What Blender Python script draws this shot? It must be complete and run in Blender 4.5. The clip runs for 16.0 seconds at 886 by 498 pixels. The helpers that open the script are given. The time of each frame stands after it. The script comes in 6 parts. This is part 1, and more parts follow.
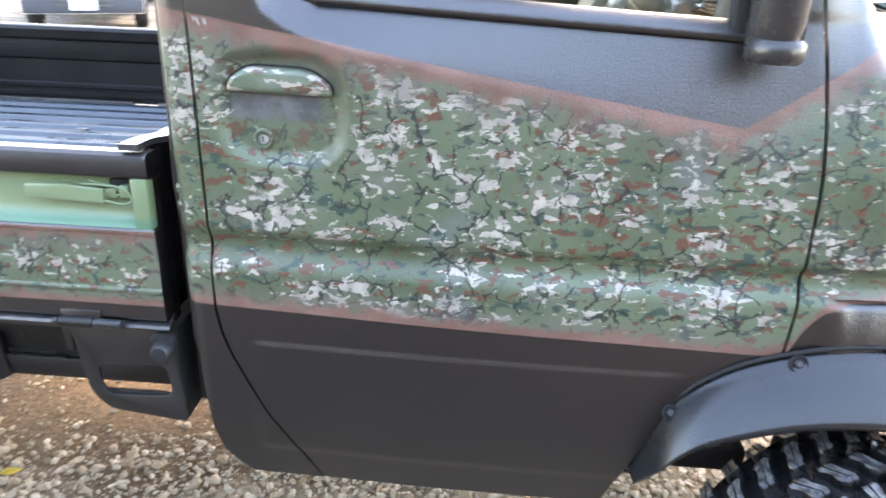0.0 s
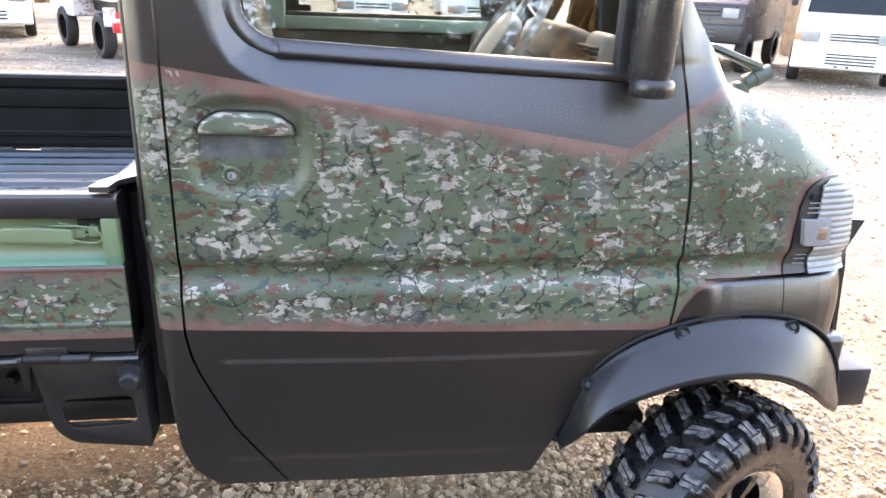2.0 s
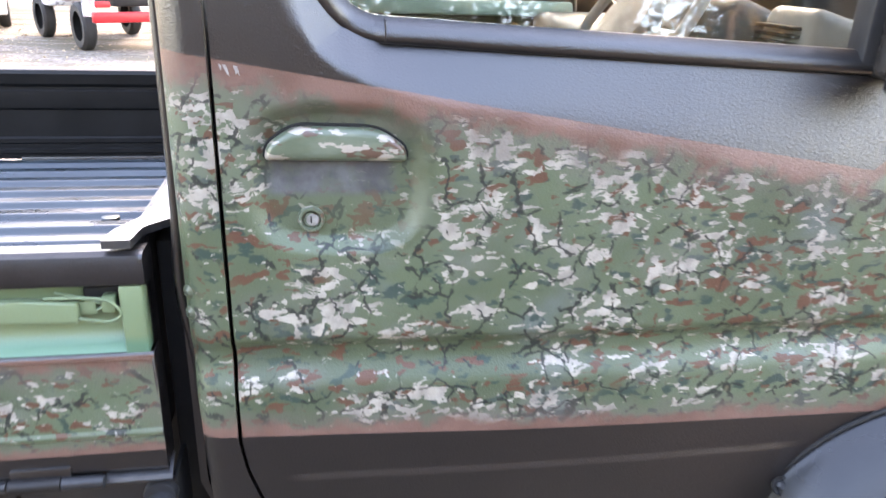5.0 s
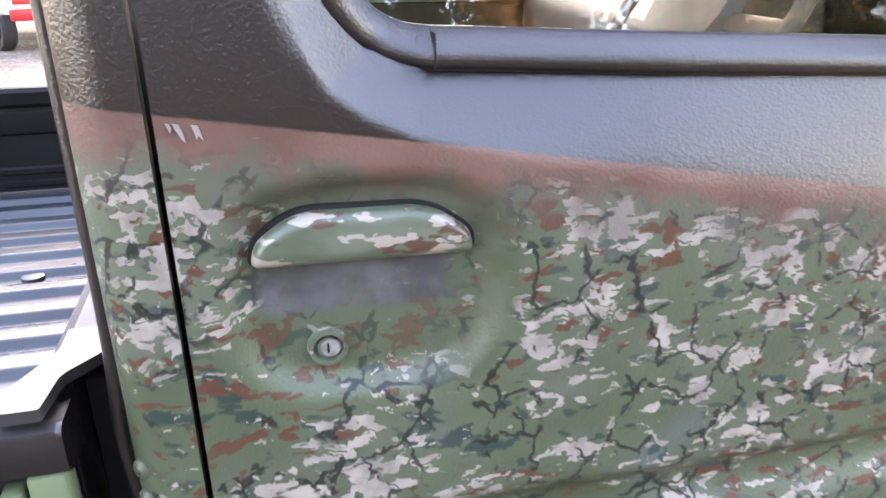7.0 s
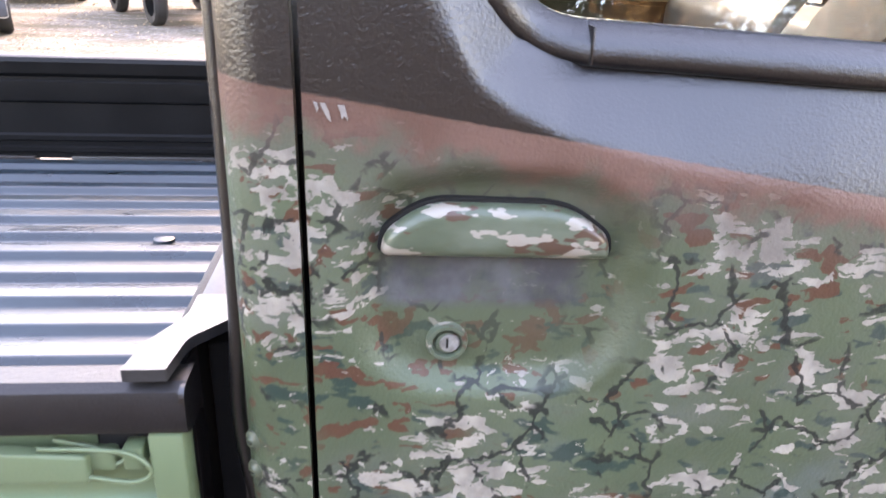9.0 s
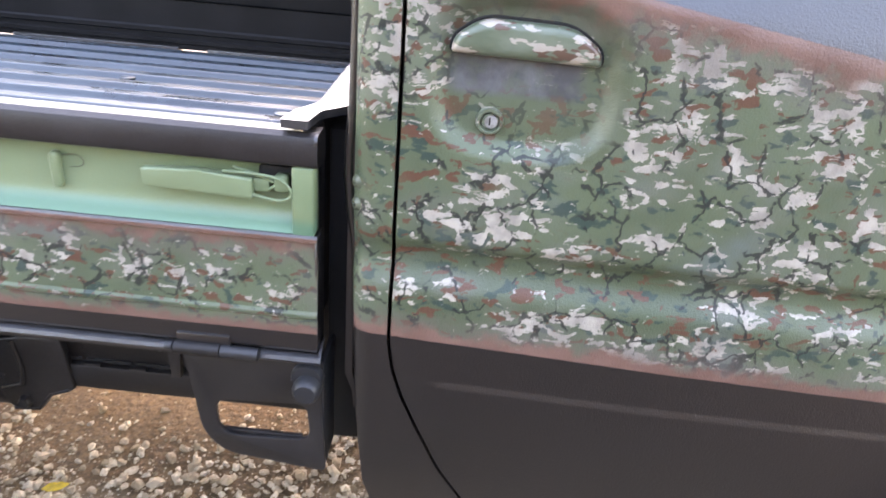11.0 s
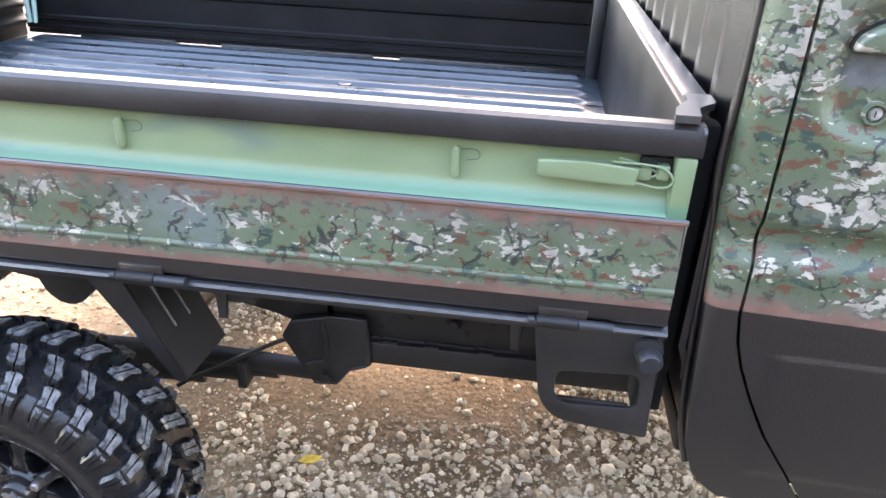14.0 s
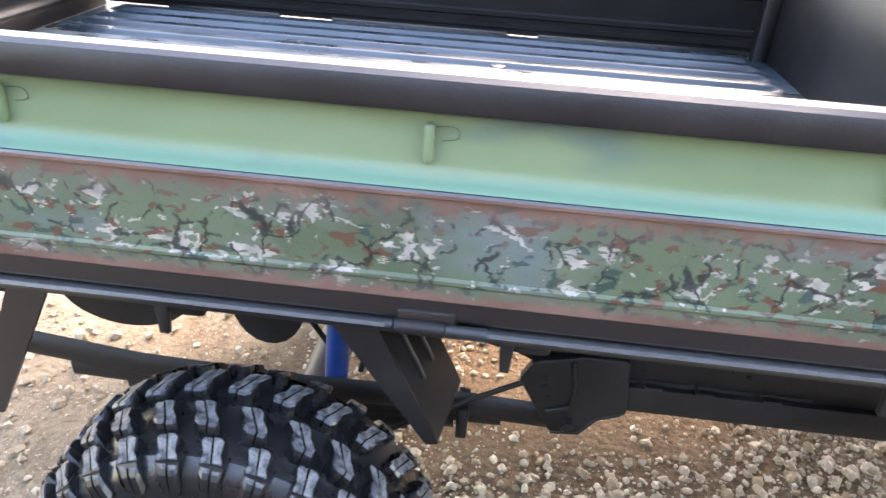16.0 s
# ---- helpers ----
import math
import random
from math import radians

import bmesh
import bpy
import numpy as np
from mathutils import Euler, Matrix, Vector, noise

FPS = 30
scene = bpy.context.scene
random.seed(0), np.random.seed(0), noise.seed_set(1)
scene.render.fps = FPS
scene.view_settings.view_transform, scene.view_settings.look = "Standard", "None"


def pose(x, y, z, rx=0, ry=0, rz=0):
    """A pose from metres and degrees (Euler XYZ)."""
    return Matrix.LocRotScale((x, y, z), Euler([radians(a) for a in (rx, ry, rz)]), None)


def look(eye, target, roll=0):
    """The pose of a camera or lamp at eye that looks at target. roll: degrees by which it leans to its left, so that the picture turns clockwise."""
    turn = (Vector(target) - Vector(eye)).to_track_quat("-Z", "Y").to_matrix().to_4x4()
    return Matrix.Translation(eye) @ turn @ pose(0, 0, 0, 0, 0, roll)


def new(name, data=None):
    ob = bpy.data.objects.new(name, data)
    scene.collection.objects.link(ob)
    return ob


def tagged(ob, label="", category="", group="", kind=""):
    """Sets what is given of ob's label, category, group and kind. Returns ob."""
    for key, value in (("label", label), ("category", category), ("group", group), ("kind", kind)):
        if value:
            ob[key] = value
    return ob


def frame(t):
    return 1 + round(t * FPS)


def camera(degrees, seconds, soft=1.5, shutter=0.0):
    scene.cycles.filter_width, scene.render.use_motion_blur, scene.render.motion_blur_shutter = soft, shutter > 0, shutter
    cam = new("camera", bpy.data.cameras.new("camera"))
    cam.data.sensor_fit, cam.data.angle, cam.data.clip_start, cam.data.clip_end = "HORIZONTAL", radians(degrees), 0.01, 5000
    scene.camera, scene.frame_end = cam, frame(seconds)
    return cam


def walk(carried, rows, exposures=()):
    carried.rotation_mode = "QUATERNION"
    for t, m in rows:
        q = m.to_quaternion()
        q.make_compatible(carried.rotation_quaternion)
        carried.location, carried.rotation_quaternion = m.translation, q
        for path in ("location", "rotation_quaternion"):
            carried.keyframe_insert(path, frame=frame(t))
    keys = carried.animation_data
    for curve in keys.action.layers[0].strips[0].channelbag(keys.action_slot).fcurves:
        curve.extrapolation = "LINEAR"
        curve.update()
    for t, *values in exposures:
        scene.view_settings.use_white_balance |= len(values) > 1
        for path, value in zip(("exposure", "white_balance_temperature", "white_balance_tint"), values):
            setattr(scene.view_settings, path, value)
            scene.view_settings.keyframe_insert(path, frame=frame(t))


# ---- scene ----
cam = camera(62.8, 16.0, shutter=0.5)
METRES, EYE, TILT, LEAN, TURN = 2.62, 1.35, -2.4, 0.0, 3.7
ROWS = [
    (0.0, 0.0, 0.0, 0.0, 0.69, -20.98, -1.8),
    (0.5, -0.0369, -0.0135, 0.0073, -7.61, -20.64, -1.72),
    (1.0, -0.0546, -0.045, 0.0135, -10.92, -20.22, -0.82),
    (1.5, -0.0655, -0.0589, 0.0151, -12.17, -19.1, -1.07),
    (2.0, -0.0686, -0.0651, 0.0133, -11.71, -18.41, -1.71),
    (2.5, -0.0798, -0.0705, 0.0125, -9.33, -17.91, -1.77),
    (3.0, -0.0842, -0.0757, 0.0113, -7.69, -17.16, -2.07),
    (3.5, -0.0879, -0.076, 0.0093, -7.67, -17.23, -2.83),
    (4.0, -0.0932, -0.0434, 0.0014, -9.39, -18.35, -3.57),
    (4.5, -0.1104, 0.0365, -0.0022, -11.27, -18.89, -2.56),
    (7.0, -0.1303, 0.2306, 0.004, -17.87, -20.67, 0.86),
    (7.5, -0.1191, 0.25, 0.0022, -16.41, -20.98, 0.84),
    (8.0, -0.1226, 0.251, 0.0017, -14.23, -20.37, -0.07),
    (8.5, -0.128, 0.2479, 0.0015, -10.88, -19.94, -0.93),
    (9.0, -0.1359, 0.2391, 0.0018, -8.2, -20.99, -1.66),
    (11.5, -0.1328, 0.0971, -0.0212, 2.49, -24.84, -3.87),
    (12.0, -0.1472, 0.0907, -0.0203, 5.12, -25.03, -2.19),
    (12.5, -0.212, 0.0845, -0.0213, 4.84, -25.69, -1.63),
    (13.0, -0.2635, 0.0771, -0.0211, 3.68, -24.57, -1.52),
    (13.5, -0.2809, 0.0715, -0.0207, 4.05, -24.71, -2.27),
    (14.0, -0.2881, 0.0709, -0.0215, 3.76, -24.46, -2.65),
    (14.5, -0.3144, 0.0809, -0.0249, 6.22, -25.32, -2.87),
    (15.0, -0.3821, 0.1152, -0.0323, 6.72, -24.53, -2.24),
    (15.5, -0.4369, 0.1522, -0.0388, 4.03, -26.06, -2.64),
    (16.0, -0.4717, 0.1615, -0.0424, 2.6, -26.43, -3.42),
]
walk(cam, [(t, pose(0, -1.054, EYE, TILT, LEAN, TURN) @ pose(METRES * x, METRES * y, METRES * z, 90 + pitch, roll, yaw)) for t, x, y, z, yaw, pitch, roll in ROWS],
     exposures=[(0.0, 4.1, 7800, 19), (0.5, 4.02, 8000, 22), (1.5, 3.64, 8050, 22), (3.5, 3.66, 8050, 23), (4.0, 3.71, 8100, 23), (4.5, 4.08, 8150, 23), (7.0, 3.84, 8400, 29), (7.5, 3.78, 8400, 29), (9.0, 3.82, 8500, 29), (11.5, 4.1, 8500, 26), (12.0, 4.14, 8200, 25), (16.0, 3.96, 7800, 21)])

# ---- world and light ----
world = bpy.data.worlds.new("sky")
scene.world = world
world.use_nodes = True
wn = world.node_tree
sky = wn.nodes.new("ShaderNodeTexSky")
sky.sky_type, sky.sun_disc = "NISHITA", False
SUN_EL, SUN_AZ = radians(40), radians(14)      # azimuth from +y towards +x
sky.sun_elevation, sky.sun_rotation = SUN_EL, SUN_AZ
sky.air_density, sky.dust_density, sky.ozone_density = 1.15, 1.2, 1.0
wn.nodes["Background"].inputs[1].default_value = 0.15
wn.links.new(sky.outputs[0], wn.nodes["Background"].inputs[0])
sun = new("sun", bpy.data.lights.new("sun", "SUN"))
sun.data.energy, sun.data.angle, sun.data.color = 0.64, radians(18), (1.0, 0.93, 0.84)
sun_from = Vector((math.sin(SUN_AZ) * math.cos(SUN_EL), math.cos(SUN_AZ) * math.cos(SUN_EL), math.sin(SUN_EL)))
sun.matrix_world = look(sun_from * 30, (0, 0, 0))


# ---- node helpers ----
class Nodes:
    """Short-hand to wire a material."""

    def __init__(self, name):
        self.mat = bpy.data.materials.new(name)
        self.mat.use_nodes = True
        self.tree = self.mat.node_tree
        self.bsdf = self.tree.nodes["Principled BSDF"]

    def add(self, kind, **values):
        node = self.tree.nodes.new(kind)
        for key, value in values.items():
            if key == "operation":
                node.operation = value
            elif key == "feature":
                node.feature = value
            elif key == "data_type":
                node.data_type = value
            elif key == "name":
                node.attribute_name = value
        return node

    def wire(self, value, socket):
        if isinstance(value, bpy.types.NodeSocket):
            self.tree.links.new(value, socket)
        elif isinstance(value, (tuple, list)) and len(value) == 3 and len(socket.default_value) == 4:
            socket.default_value = (*value, 1)
        else:
            socket.default_value = value

    def coords(self, scale=(1, 1, 1), shift=(0, 0, 0)):
        geo = self.add("ShaderNodeTexCoord")
        m = self.add("ShaderNodeMapping")
        self.wire(geo.outputs["Object"], m.inputs["Vector"])
        m.inputs["Scale"].default_value = scale
        m.inputs["Location"].default_value = shift
        return m.outputs[0]

    def noise(self, vec, scale, detail=3.0, rough=0.55, distort=0.0, color=False):
        n = self.add("ShaderNodeTexNoise")
        self.wire(vec, n.inputs["Vector"])
        n.inputs["Scale"].default_value, n.inputs["Detail"].default_value = scale, detail
        n.inputs["Roughness"].default_value, n.inputs["Distortion"].default_value = rough, distort
        return n.outputs["Color" if color else "Fac"]

    def voronoi(self, vec, scale, feature="F1", out="Distance"):
        n = self.add("ShaderNodeTexVoronoi", feature=feature)
        self.wire(vec, n.inputs["Vector"])
        n.inputs["Scale"].default_value = scale
        return n.outputs[out]

    def math(self, op, a, b=0.0):
        n = self.add("ShaderNodeMath", operation=op)
        self.wire(a, n.inputs[0])
        self.wire(b, n.inputs[1])
        return n.outputs[0]

    def ramp(self, value, low, high, out_low=0.0, out_high=1.0, smooth=True):
        n = self.add("ShaderNodeMapRange")
        n.interpolation_type = "SMOOTHSTEP" if smooth else "LINEAR"
        for i, v in enumerate((value, low, high, out_low, out_high)):
            self.wire(v, n.inputs[i])
        return n.outputs[0]

    def mix(self, fac, a, b):
        n = self.add("ShaderNodeMix", data_type="RGBA")
        self.wire(fac, n.inputs[0])
        self.wire(a, n.inputs[6])
        self.wire(b, n.inputs[7])
        return n.outputs[2]

    def bump(self, height, strength, distance):
        n = self.add("ShaderNodeBump")
        self.wire(height, n.inputs["Height"])
        n.inputs["Strength"].default_value, n.inputs["Distance"].default_value = strength, distance
        self.wire(n.outputs[0], self.bsdf.inputs["Normal"])

    def finish(self, color=None, rough=None, metal=None, **extra):
        for key, value in (("Base Color", color), ("Roughness", rough), ("Metallic", metal), *extra.items()):
            if value is not None:
                self.wire(value, self.bsdf.inputs[key.replace("_", " ")])
        return self.mat


def plain(name, color, rough=0.5, metal=0.0, vary=0.25, scale=8.0, bump=0.0, bump_scale=200.0, gloss=0.5):
    """A painted, moulded or metal surface with broad staining and fine grain."""
    n = Nodes(name)
    v = n.coords()
    stain = n.noise(v, scale, 5)
    grain = n.noise(v, scale * 14, 2)
    shade = n.math("ADD", n.ramp(stain, 0.25, 0.75, 1 - vary, 1 + vary), n.ramp(grain, 0.3, 0.7, -vary * 0.3, vary * 0.3))
    hue = n.add("ShaderNodeMix", data_type="RGBA")
    hue.blend_type = "MULTIPLY"
    n.wire(1.0, hue.inputs[0])
    n.wire(color, hue.inputs[6])
    n.wire(shade, hue.inputs[7])
    if bump:
        n.bump(n.noise(v, bump_scale, 3), 0.6, bump)
    return n.finish(hue.outputs[2], n.ramp(stain, 0.2, 0.8, rough * 0.85, min(1, rough * 1.15)), metal, Specular_IOR_Level=gloss)


BLACK = (0.0036, 0.0028, 0.0029)


def liner_nodes(n):
    """Height and colour of the pebbly black coating."""
    v = n.coords()
    warp = n.noise(v, 520, 3, 0.65)
    lumps = n.voronoi(v, 340, "SMOOTH_F1")
    height = n.math("ADD", n.math("MULTIPLY", lumps, -0.7), warp)
    tone = n.mix(n.ramp(n.noise(v, 3.5, 5), 0.3, 0.7), BLACK, (0.0062, 0.0048, 0.0048))
    dust = n.ramp(n.noise(v, 22, 6, 0.65), 0.55, 0.85, 0.0, 0.02)
    return height, n.mix(dust, tone, (0.09, 0.075, 0.062))


def make_liner():
    n = Nodes("black textured coating")
    height, tone = liner_nodes(n)
    n.bump(height, 0.52, 0.0008)
    return n.finish(tone, 0.31, IOR=1.6, Specular_IOR_Level=0.9)


def make_camo():
    """Hand-painted camouflage; the attribute 'edge' is the distance in from the border of the painted field."""
    n = Nodes("hand-painted camouflage")
    v = n.coords((1, 1, 1))
    wide = n.coords((0.66, 1, 1.1), (3.1, 0.7, 1.9))
    warp = n.add("ShaderNodeVectorMath", operation="MULTIPLY_ADD")
    n.wire(n.noise(v, 26, 3, 0.6, color=True), warp.inputs[0])
    warp.inputs[1].default_value = (0.034, 0.0, 0.022)
    n.wire(wide, warp.inputs[2])
    w = warp.outputs[0]
    broad = n.noise(v, 3.2, 3)
    # sprayed ground: olive to fresh green with soft grey-blue clouds
    tone = n.mix(n.ramp(broad, 0.35, 0.65), (0.064, 0.086, 0.049), (0.100, 0.130, 0.076))
    tone = n.mix(n.ramp(n.noise(wide, 9, 3), 0.56, 0.76, 0, 0.6), tone, (0.13, 0.155, 0.17))
    tone = n.mix(n.ramp(n.noise(n.coords((1, 1, 1), (9, 2, 4)), 7, 2), 0.55, 0.8, 0, 0.5), tone, (0.05, 0.07, 0.06))

    def patches(shift, scale, lo, hi, zone_lo, zone_hi, zscale=5.0):
        s = n.add("ShaderNodeVectorMath", operation="ADD")
        n.wire(w, s.inputs[0])
        s.inputs[1].default_value = shift
        blob = n.noise(s.outputs[0], scale, 2.6, 0.55)
        zone = n.noise(s.outputs[0], zscale, 2)
        return n.math("MULTIPLY", n.ramp(blob, lo, hi), n.ramp(zone, zone_lo, zone_hi))

    tone = n.mix(n.math("MULTIPLY", patches((5, 1, 2), 50, 0.57, 0.63, 0.38, 0.46), 0.85), tone, (0.020, 0.046, 0.040))
    # pale strokes come in clusters, each in a soft cloud of overspray; the attribute 'pale' says where
    zone = n.add("ShaderNodeAttribute", name="pale").outputs["Fac"]
    tone = n.mix(n.math("MULTIPLY", zone, n.ramp(n.noise(v, 24, 3), 0.35, 0.65, 0.10, 0.42)), tone, (0.17, 0.168, 0.155))
    tone = n.mix(n.math("MULTIPLY", patches((2, 7, 3), 60, 0.575, 0.605, 0.36, 0.44), 0.88), tone, (0.110, 0.044, 0.027))
    stroke = n.add("ShaderNodeVectorMath", operation="ADD")
    n.wire(w, stroke.inputs[0])
    stroke.inputs[1].default_value = (8, 3, 6)
    blob = n.math("ADD", n.noise(stroke.outputs[0], 80, 3.4, 0.58), n.ramp(zone, 0.0, 0.9, -0.115, 0.038, smooth=False))
    pale = n.ramp(blob, 0.53, 0.558)
    tone = n.mix(n.math("MULTIPLY", pale, 0.94), tone, n.mix(n.ramp(n.noise(v, 40, 3), 0.3, 0.7), (0.25, 0.226, 0.196), (0.43, 0.392, 0.334)))
    # thin dark cracks like twigs
    crack = n.add("ShaderNodeVectorMath", operation="MULTIPLY_ADD")
    n.wire(n.noise(v, 34, 3, 0.6, color=True), crack.inputs[0])
    crack.inputs[1].default_value = (0.035, 0.0, 0.035)
    n.wire(n.coords((1, 1, 1), (1.3, 0, 2.2)), crack.inputs[2])
    edge = n.voronoi(crack.outputs[0], 24, "DISTANCE_TO_EDGE")
    line = n.math("SUBTRACT", 1.0, n.ramp(edge, 0.025, 0.055))
    line = n.math("MULTIPLY", line, n.ramp(n.math("ADD", n.noise(n.coords((1, 1, 1), (4, 4, 4)), 20, 2), n.ramp(zone, 0.0, 0.7, -0.04, 0.05)), 0.46, 0.51))
    line = n.math("MULTIPLY", line, n.ramp(n.noise(n.coords((1, 1, 1), (7, 1, 5)), 62, 2), 0.40, 0.46))
    tone = n.mix(n.math("MULTIPLY", line, 0.9), tone, (0.016, 0.020, 0.018))
    # plain olive mist sprayed round the handle
    calm = n.add("ShaderNodeAttribute", name="calm").outputs["Fac"]
    tone = n.mix(calm, tone, n.mix(n.ramp(n.noise(v, 16, 3), 0.35, 0.65), (0.066, 0.082, 0.044), (0.105, 0.125, 0.085)))
    # blue-grey patch under the handle
    bare = n.add("ShaderNodeAttribute", name="bare").outputs["Fac"]
    tone = n.mix(n.math("MULTIPLY", bare, n.ramp(n.noise(v, 45, 3), 0.3, 0.6, 0.45, 0.95)), tone, n.mix(n.ramp(n.noise(v, 28, 3), 0.35, 0.65), (0.062, 0.064, 0.070), (0.120, 0.125, 0.135)))
    # brown sprayed border, then the black coating outside
    d = n.add("ShaderNodeAttribute", name="edge").outputs["Fac"]
    fog = n.math("ADD", d, n.ramp(n.noise(v, 30, 4), 0.3, 0.7, -0.012, 0.012))
    border = n.math("SUBTRACT", 1.0, n.ramp(fog, 0.010, 0.036))
    haze = n.math("SUBTRACT", 1.0, n.ramp(fog, 0.02, 0.075))
    tone = n.mix(n.math("MULTIPLY", haze, 0.45), tone, (0.135, 0.112, 0.10))
    tone = n.mix(n.math("MULTIPLY", border, 0.93), tone, n.mix(n.ramp(n.noise(v, 9, 4), 0.3, 0.7), (0.135, 0.070, 0.052), (0.20, 0.112, 0.088)))
    height, black = liner_nodes(n)
    inside = n.ramp(n.math("ADD", d, n.ramp(n.noise(v, 120, 2), 0.3, 0.7, -0.0004, 0.0004)), -0.0010, 0.0010)
    tone = n.mix(inside, black, tone)
    n.bump(height, 0.52, 0.0008)
    return n.finish(tone, n.ramp(inside, 0, 1, 0.31, 0.36), IOR=n.ramp(inside, 0, 1, 1.6, 1.5), Specular_IOR_Level=n.ramp(inside, 0, 1, 0.92, 0.45))


def make_handle():
    n = Nodes("pale green handle paint with brush strokes")
    v = n.coords((0.6, 1, 1.3))
    tone = n.mix(n.ramp(n.noise(v, 30, 3), 0.35, 0.65), (0.085, 0.112, 0.072), (0.130, 0.160, 0.115))
    tone = n.mix(n.ramp(n.noise(n.coords((0.6, 1, 1.3), (3, 1, 7)), 58, 2.5, 0.55), 0.575, 0.60, 0, 0.9), tone, (0.10, 0.048, 0.032))
    tone = n.mix(n.ramp(n.noise(n.coords((0.55, 1, 1.4), (6, 2, 2)), 62, 2.5, 0.55), 0.565, 0.59, 0, 0.9), tone, (0.38, 0.34, 0.29))
    n.bump(n.noise(v, 400, 2), 0.25, 0.0006)
    return n.finish(tone, 0.30, Specular_IOR_Level=0.7)


def make_green():
    n = Nodes("fresh green paint")
    v = n.coords()
    tone = n.mix(n.ramp(n.noise(n.coords((0.5, 1, 1)), 4, 4), 0.35, 0.7), (0.145, 0.200, 0.108), (0.190, 0.245, 0.140))
    tone = n.mix(n.ramp(n.noise(n.coords((0.35, 1, 1), (4, 1, 2)), 6, 3), 0.62, 0.75, 0, 0.7), tone, (0.06, 0.10, 0.13))
    # sky sheen on the sloping foot of the recess, painted in as turquoise
    place = n.add("ShaderNodeSeparateXYZ")
    n.wire(v, place.inputs[0])
    foot = n.math("ADD", place.outputs[2], n.ramp(n.noise(n.coords((0.25, 1, 1)), 14, 4), 0.3, 0.7, -0.003, 0.003))
    tone = n.mix(n.ramp(foot, 0.920, 0.904, 0, 0.8), tone, (0.085, 0.205, 0.135))
    tone = n.mix(n.math("MULTIPLY", n.ramp(foot, 0.925, 0.912), n.ramp(n.noise(n.coords((0.5, 1, 1), (4, 1, 2)), 5, 3), 0.60, 0.70, 0, 0.8)), tone, (0.045, 0.085, 0.13))
    n.bump(n.noise(v, 300, 2), 0.3, 0.0007)
    return n.finish(tone, 0.30, Specular_IOR_Level=0.5)


def make_ground():
    n = Nodes("gravel and sandy soil")
    v = n.coords()
    soil = n.noise(v, 1.3, 5, 0.6)
    tone = n.mix(n.ramp(soil, 0.3, 0.7), (0.22, 0.152, 0.088), (0.37, 0.268, 0.163))
    cells = n.voronoi(v, 55, "F1", "Color")
    place = n.add("ShaderNodeSeparateXYZ")
    n.wire(v, place.inputs[0])
    tone = n.mix(n.ramp(n.noise(v, 2.1, 4), 0.40, 0.60, 0.10, 0.55), tone, n.mix(n.ramp(cells, 0.1, 0.9), (0.14, 0.098, 0.060), (0.35, 0.27, 0.18)))
    tone = n.mix(n.ramp(n.noise(v, 90, 4, 0.7), 0.35, 0.75, 0, 0.5), tone, (0.150, 0.094, 0.046))
    tone = n.mix(n.ramp(n.noise(v, 340, 3, 0.7), 0.45, 0.75, 0, 0.5), tone, (0.40, 0.32, 0.22))
    far = n.ramp(n.math("ADD", place.outputs[1], n.ramp(n.noise(v, 0.8, 4), 0.2, 0.8, -1.2, 1.2)), 1.4, 3.2, 0, 0.8)
    tone = n.mix(far, tone, n.mix(n.ramp(n.voronoi(v, 24, "F1", "Color"), 0.1, 0.9), (0.070, 0.063, 0.056), (0.25, 0.232, 0.212)))
    tone = n.mix(n.math("MULTIPLY", n.ramp(place.outputs[1], 6.0, 9.5), n.ramp(n.noise(n.coords((0.25, 1.2, 1)), 1.4, 5, 0.6), 0.44, 0.60, 0, 0.8)), tone, (0.085, 0.075, 0.045))
    # a patch of raked brown soil with little gravel under the bed
    u = n.math("MULTIPLY", n.math("ADD", place.outputs[0], 1.05), 1.10)
    w = n.math("MULTIPLY", n.math("ADD", place.outputs[1], -0.77), 1.95)
    away = n.math("ADD", n.math("MULTIPLY", u, u), n.math("MULTIPLY", w, w))
    away = n.math("ADD", away, n.ramp(n.noise(v, 4.5, 5, 0.65), 0.2, 0.8, -0.7, 0.7))
    tone = n.mix(n.ramp(away, 1.35, 0.45, 0, 0.85), tone, n.mix(n.ramp(n.noise(v, 70, 4, 0.7), 0.35, 0.65), (0.062, 0.032, 0.012), (0.150, 0.082, 0.032)))
    # unseen ground beside the pickup, painted dark so the black flank mirrors less light
    dark_ground = n.ramp(n.math("ADD", place.outputs[1], n.ramp(n.noise(v, 0.9, 5, 0.6), 0.2, 0.8, -0.2, 0.2)), -0.25, -0.6)
    tone = n.mix(n.math("MULTIPLY", dark_ground, n.ramp(n.math("ADD", place.outputs[1], n.ramp(n.noise(v, 0.7, 5, 0.6), 0.2, 0.8, -1.5, 1.5)), -13.5, -10.5)), tone, n.mix(n.ramp(n.noise(v, 5, 5, 0.65), 0.35, 0.65), (0.030, 0.023, 0.018), (0.062, 0.047, 0.037)))
    h = n.math("ADD", n.math("MULTIPLY", n.voronoi(v, 55), -0.9), n.noise(v, 160, 4, 0.7))
    n.bump(h, 0.9, 0.010)
    return n.finish(tone, 0.95)


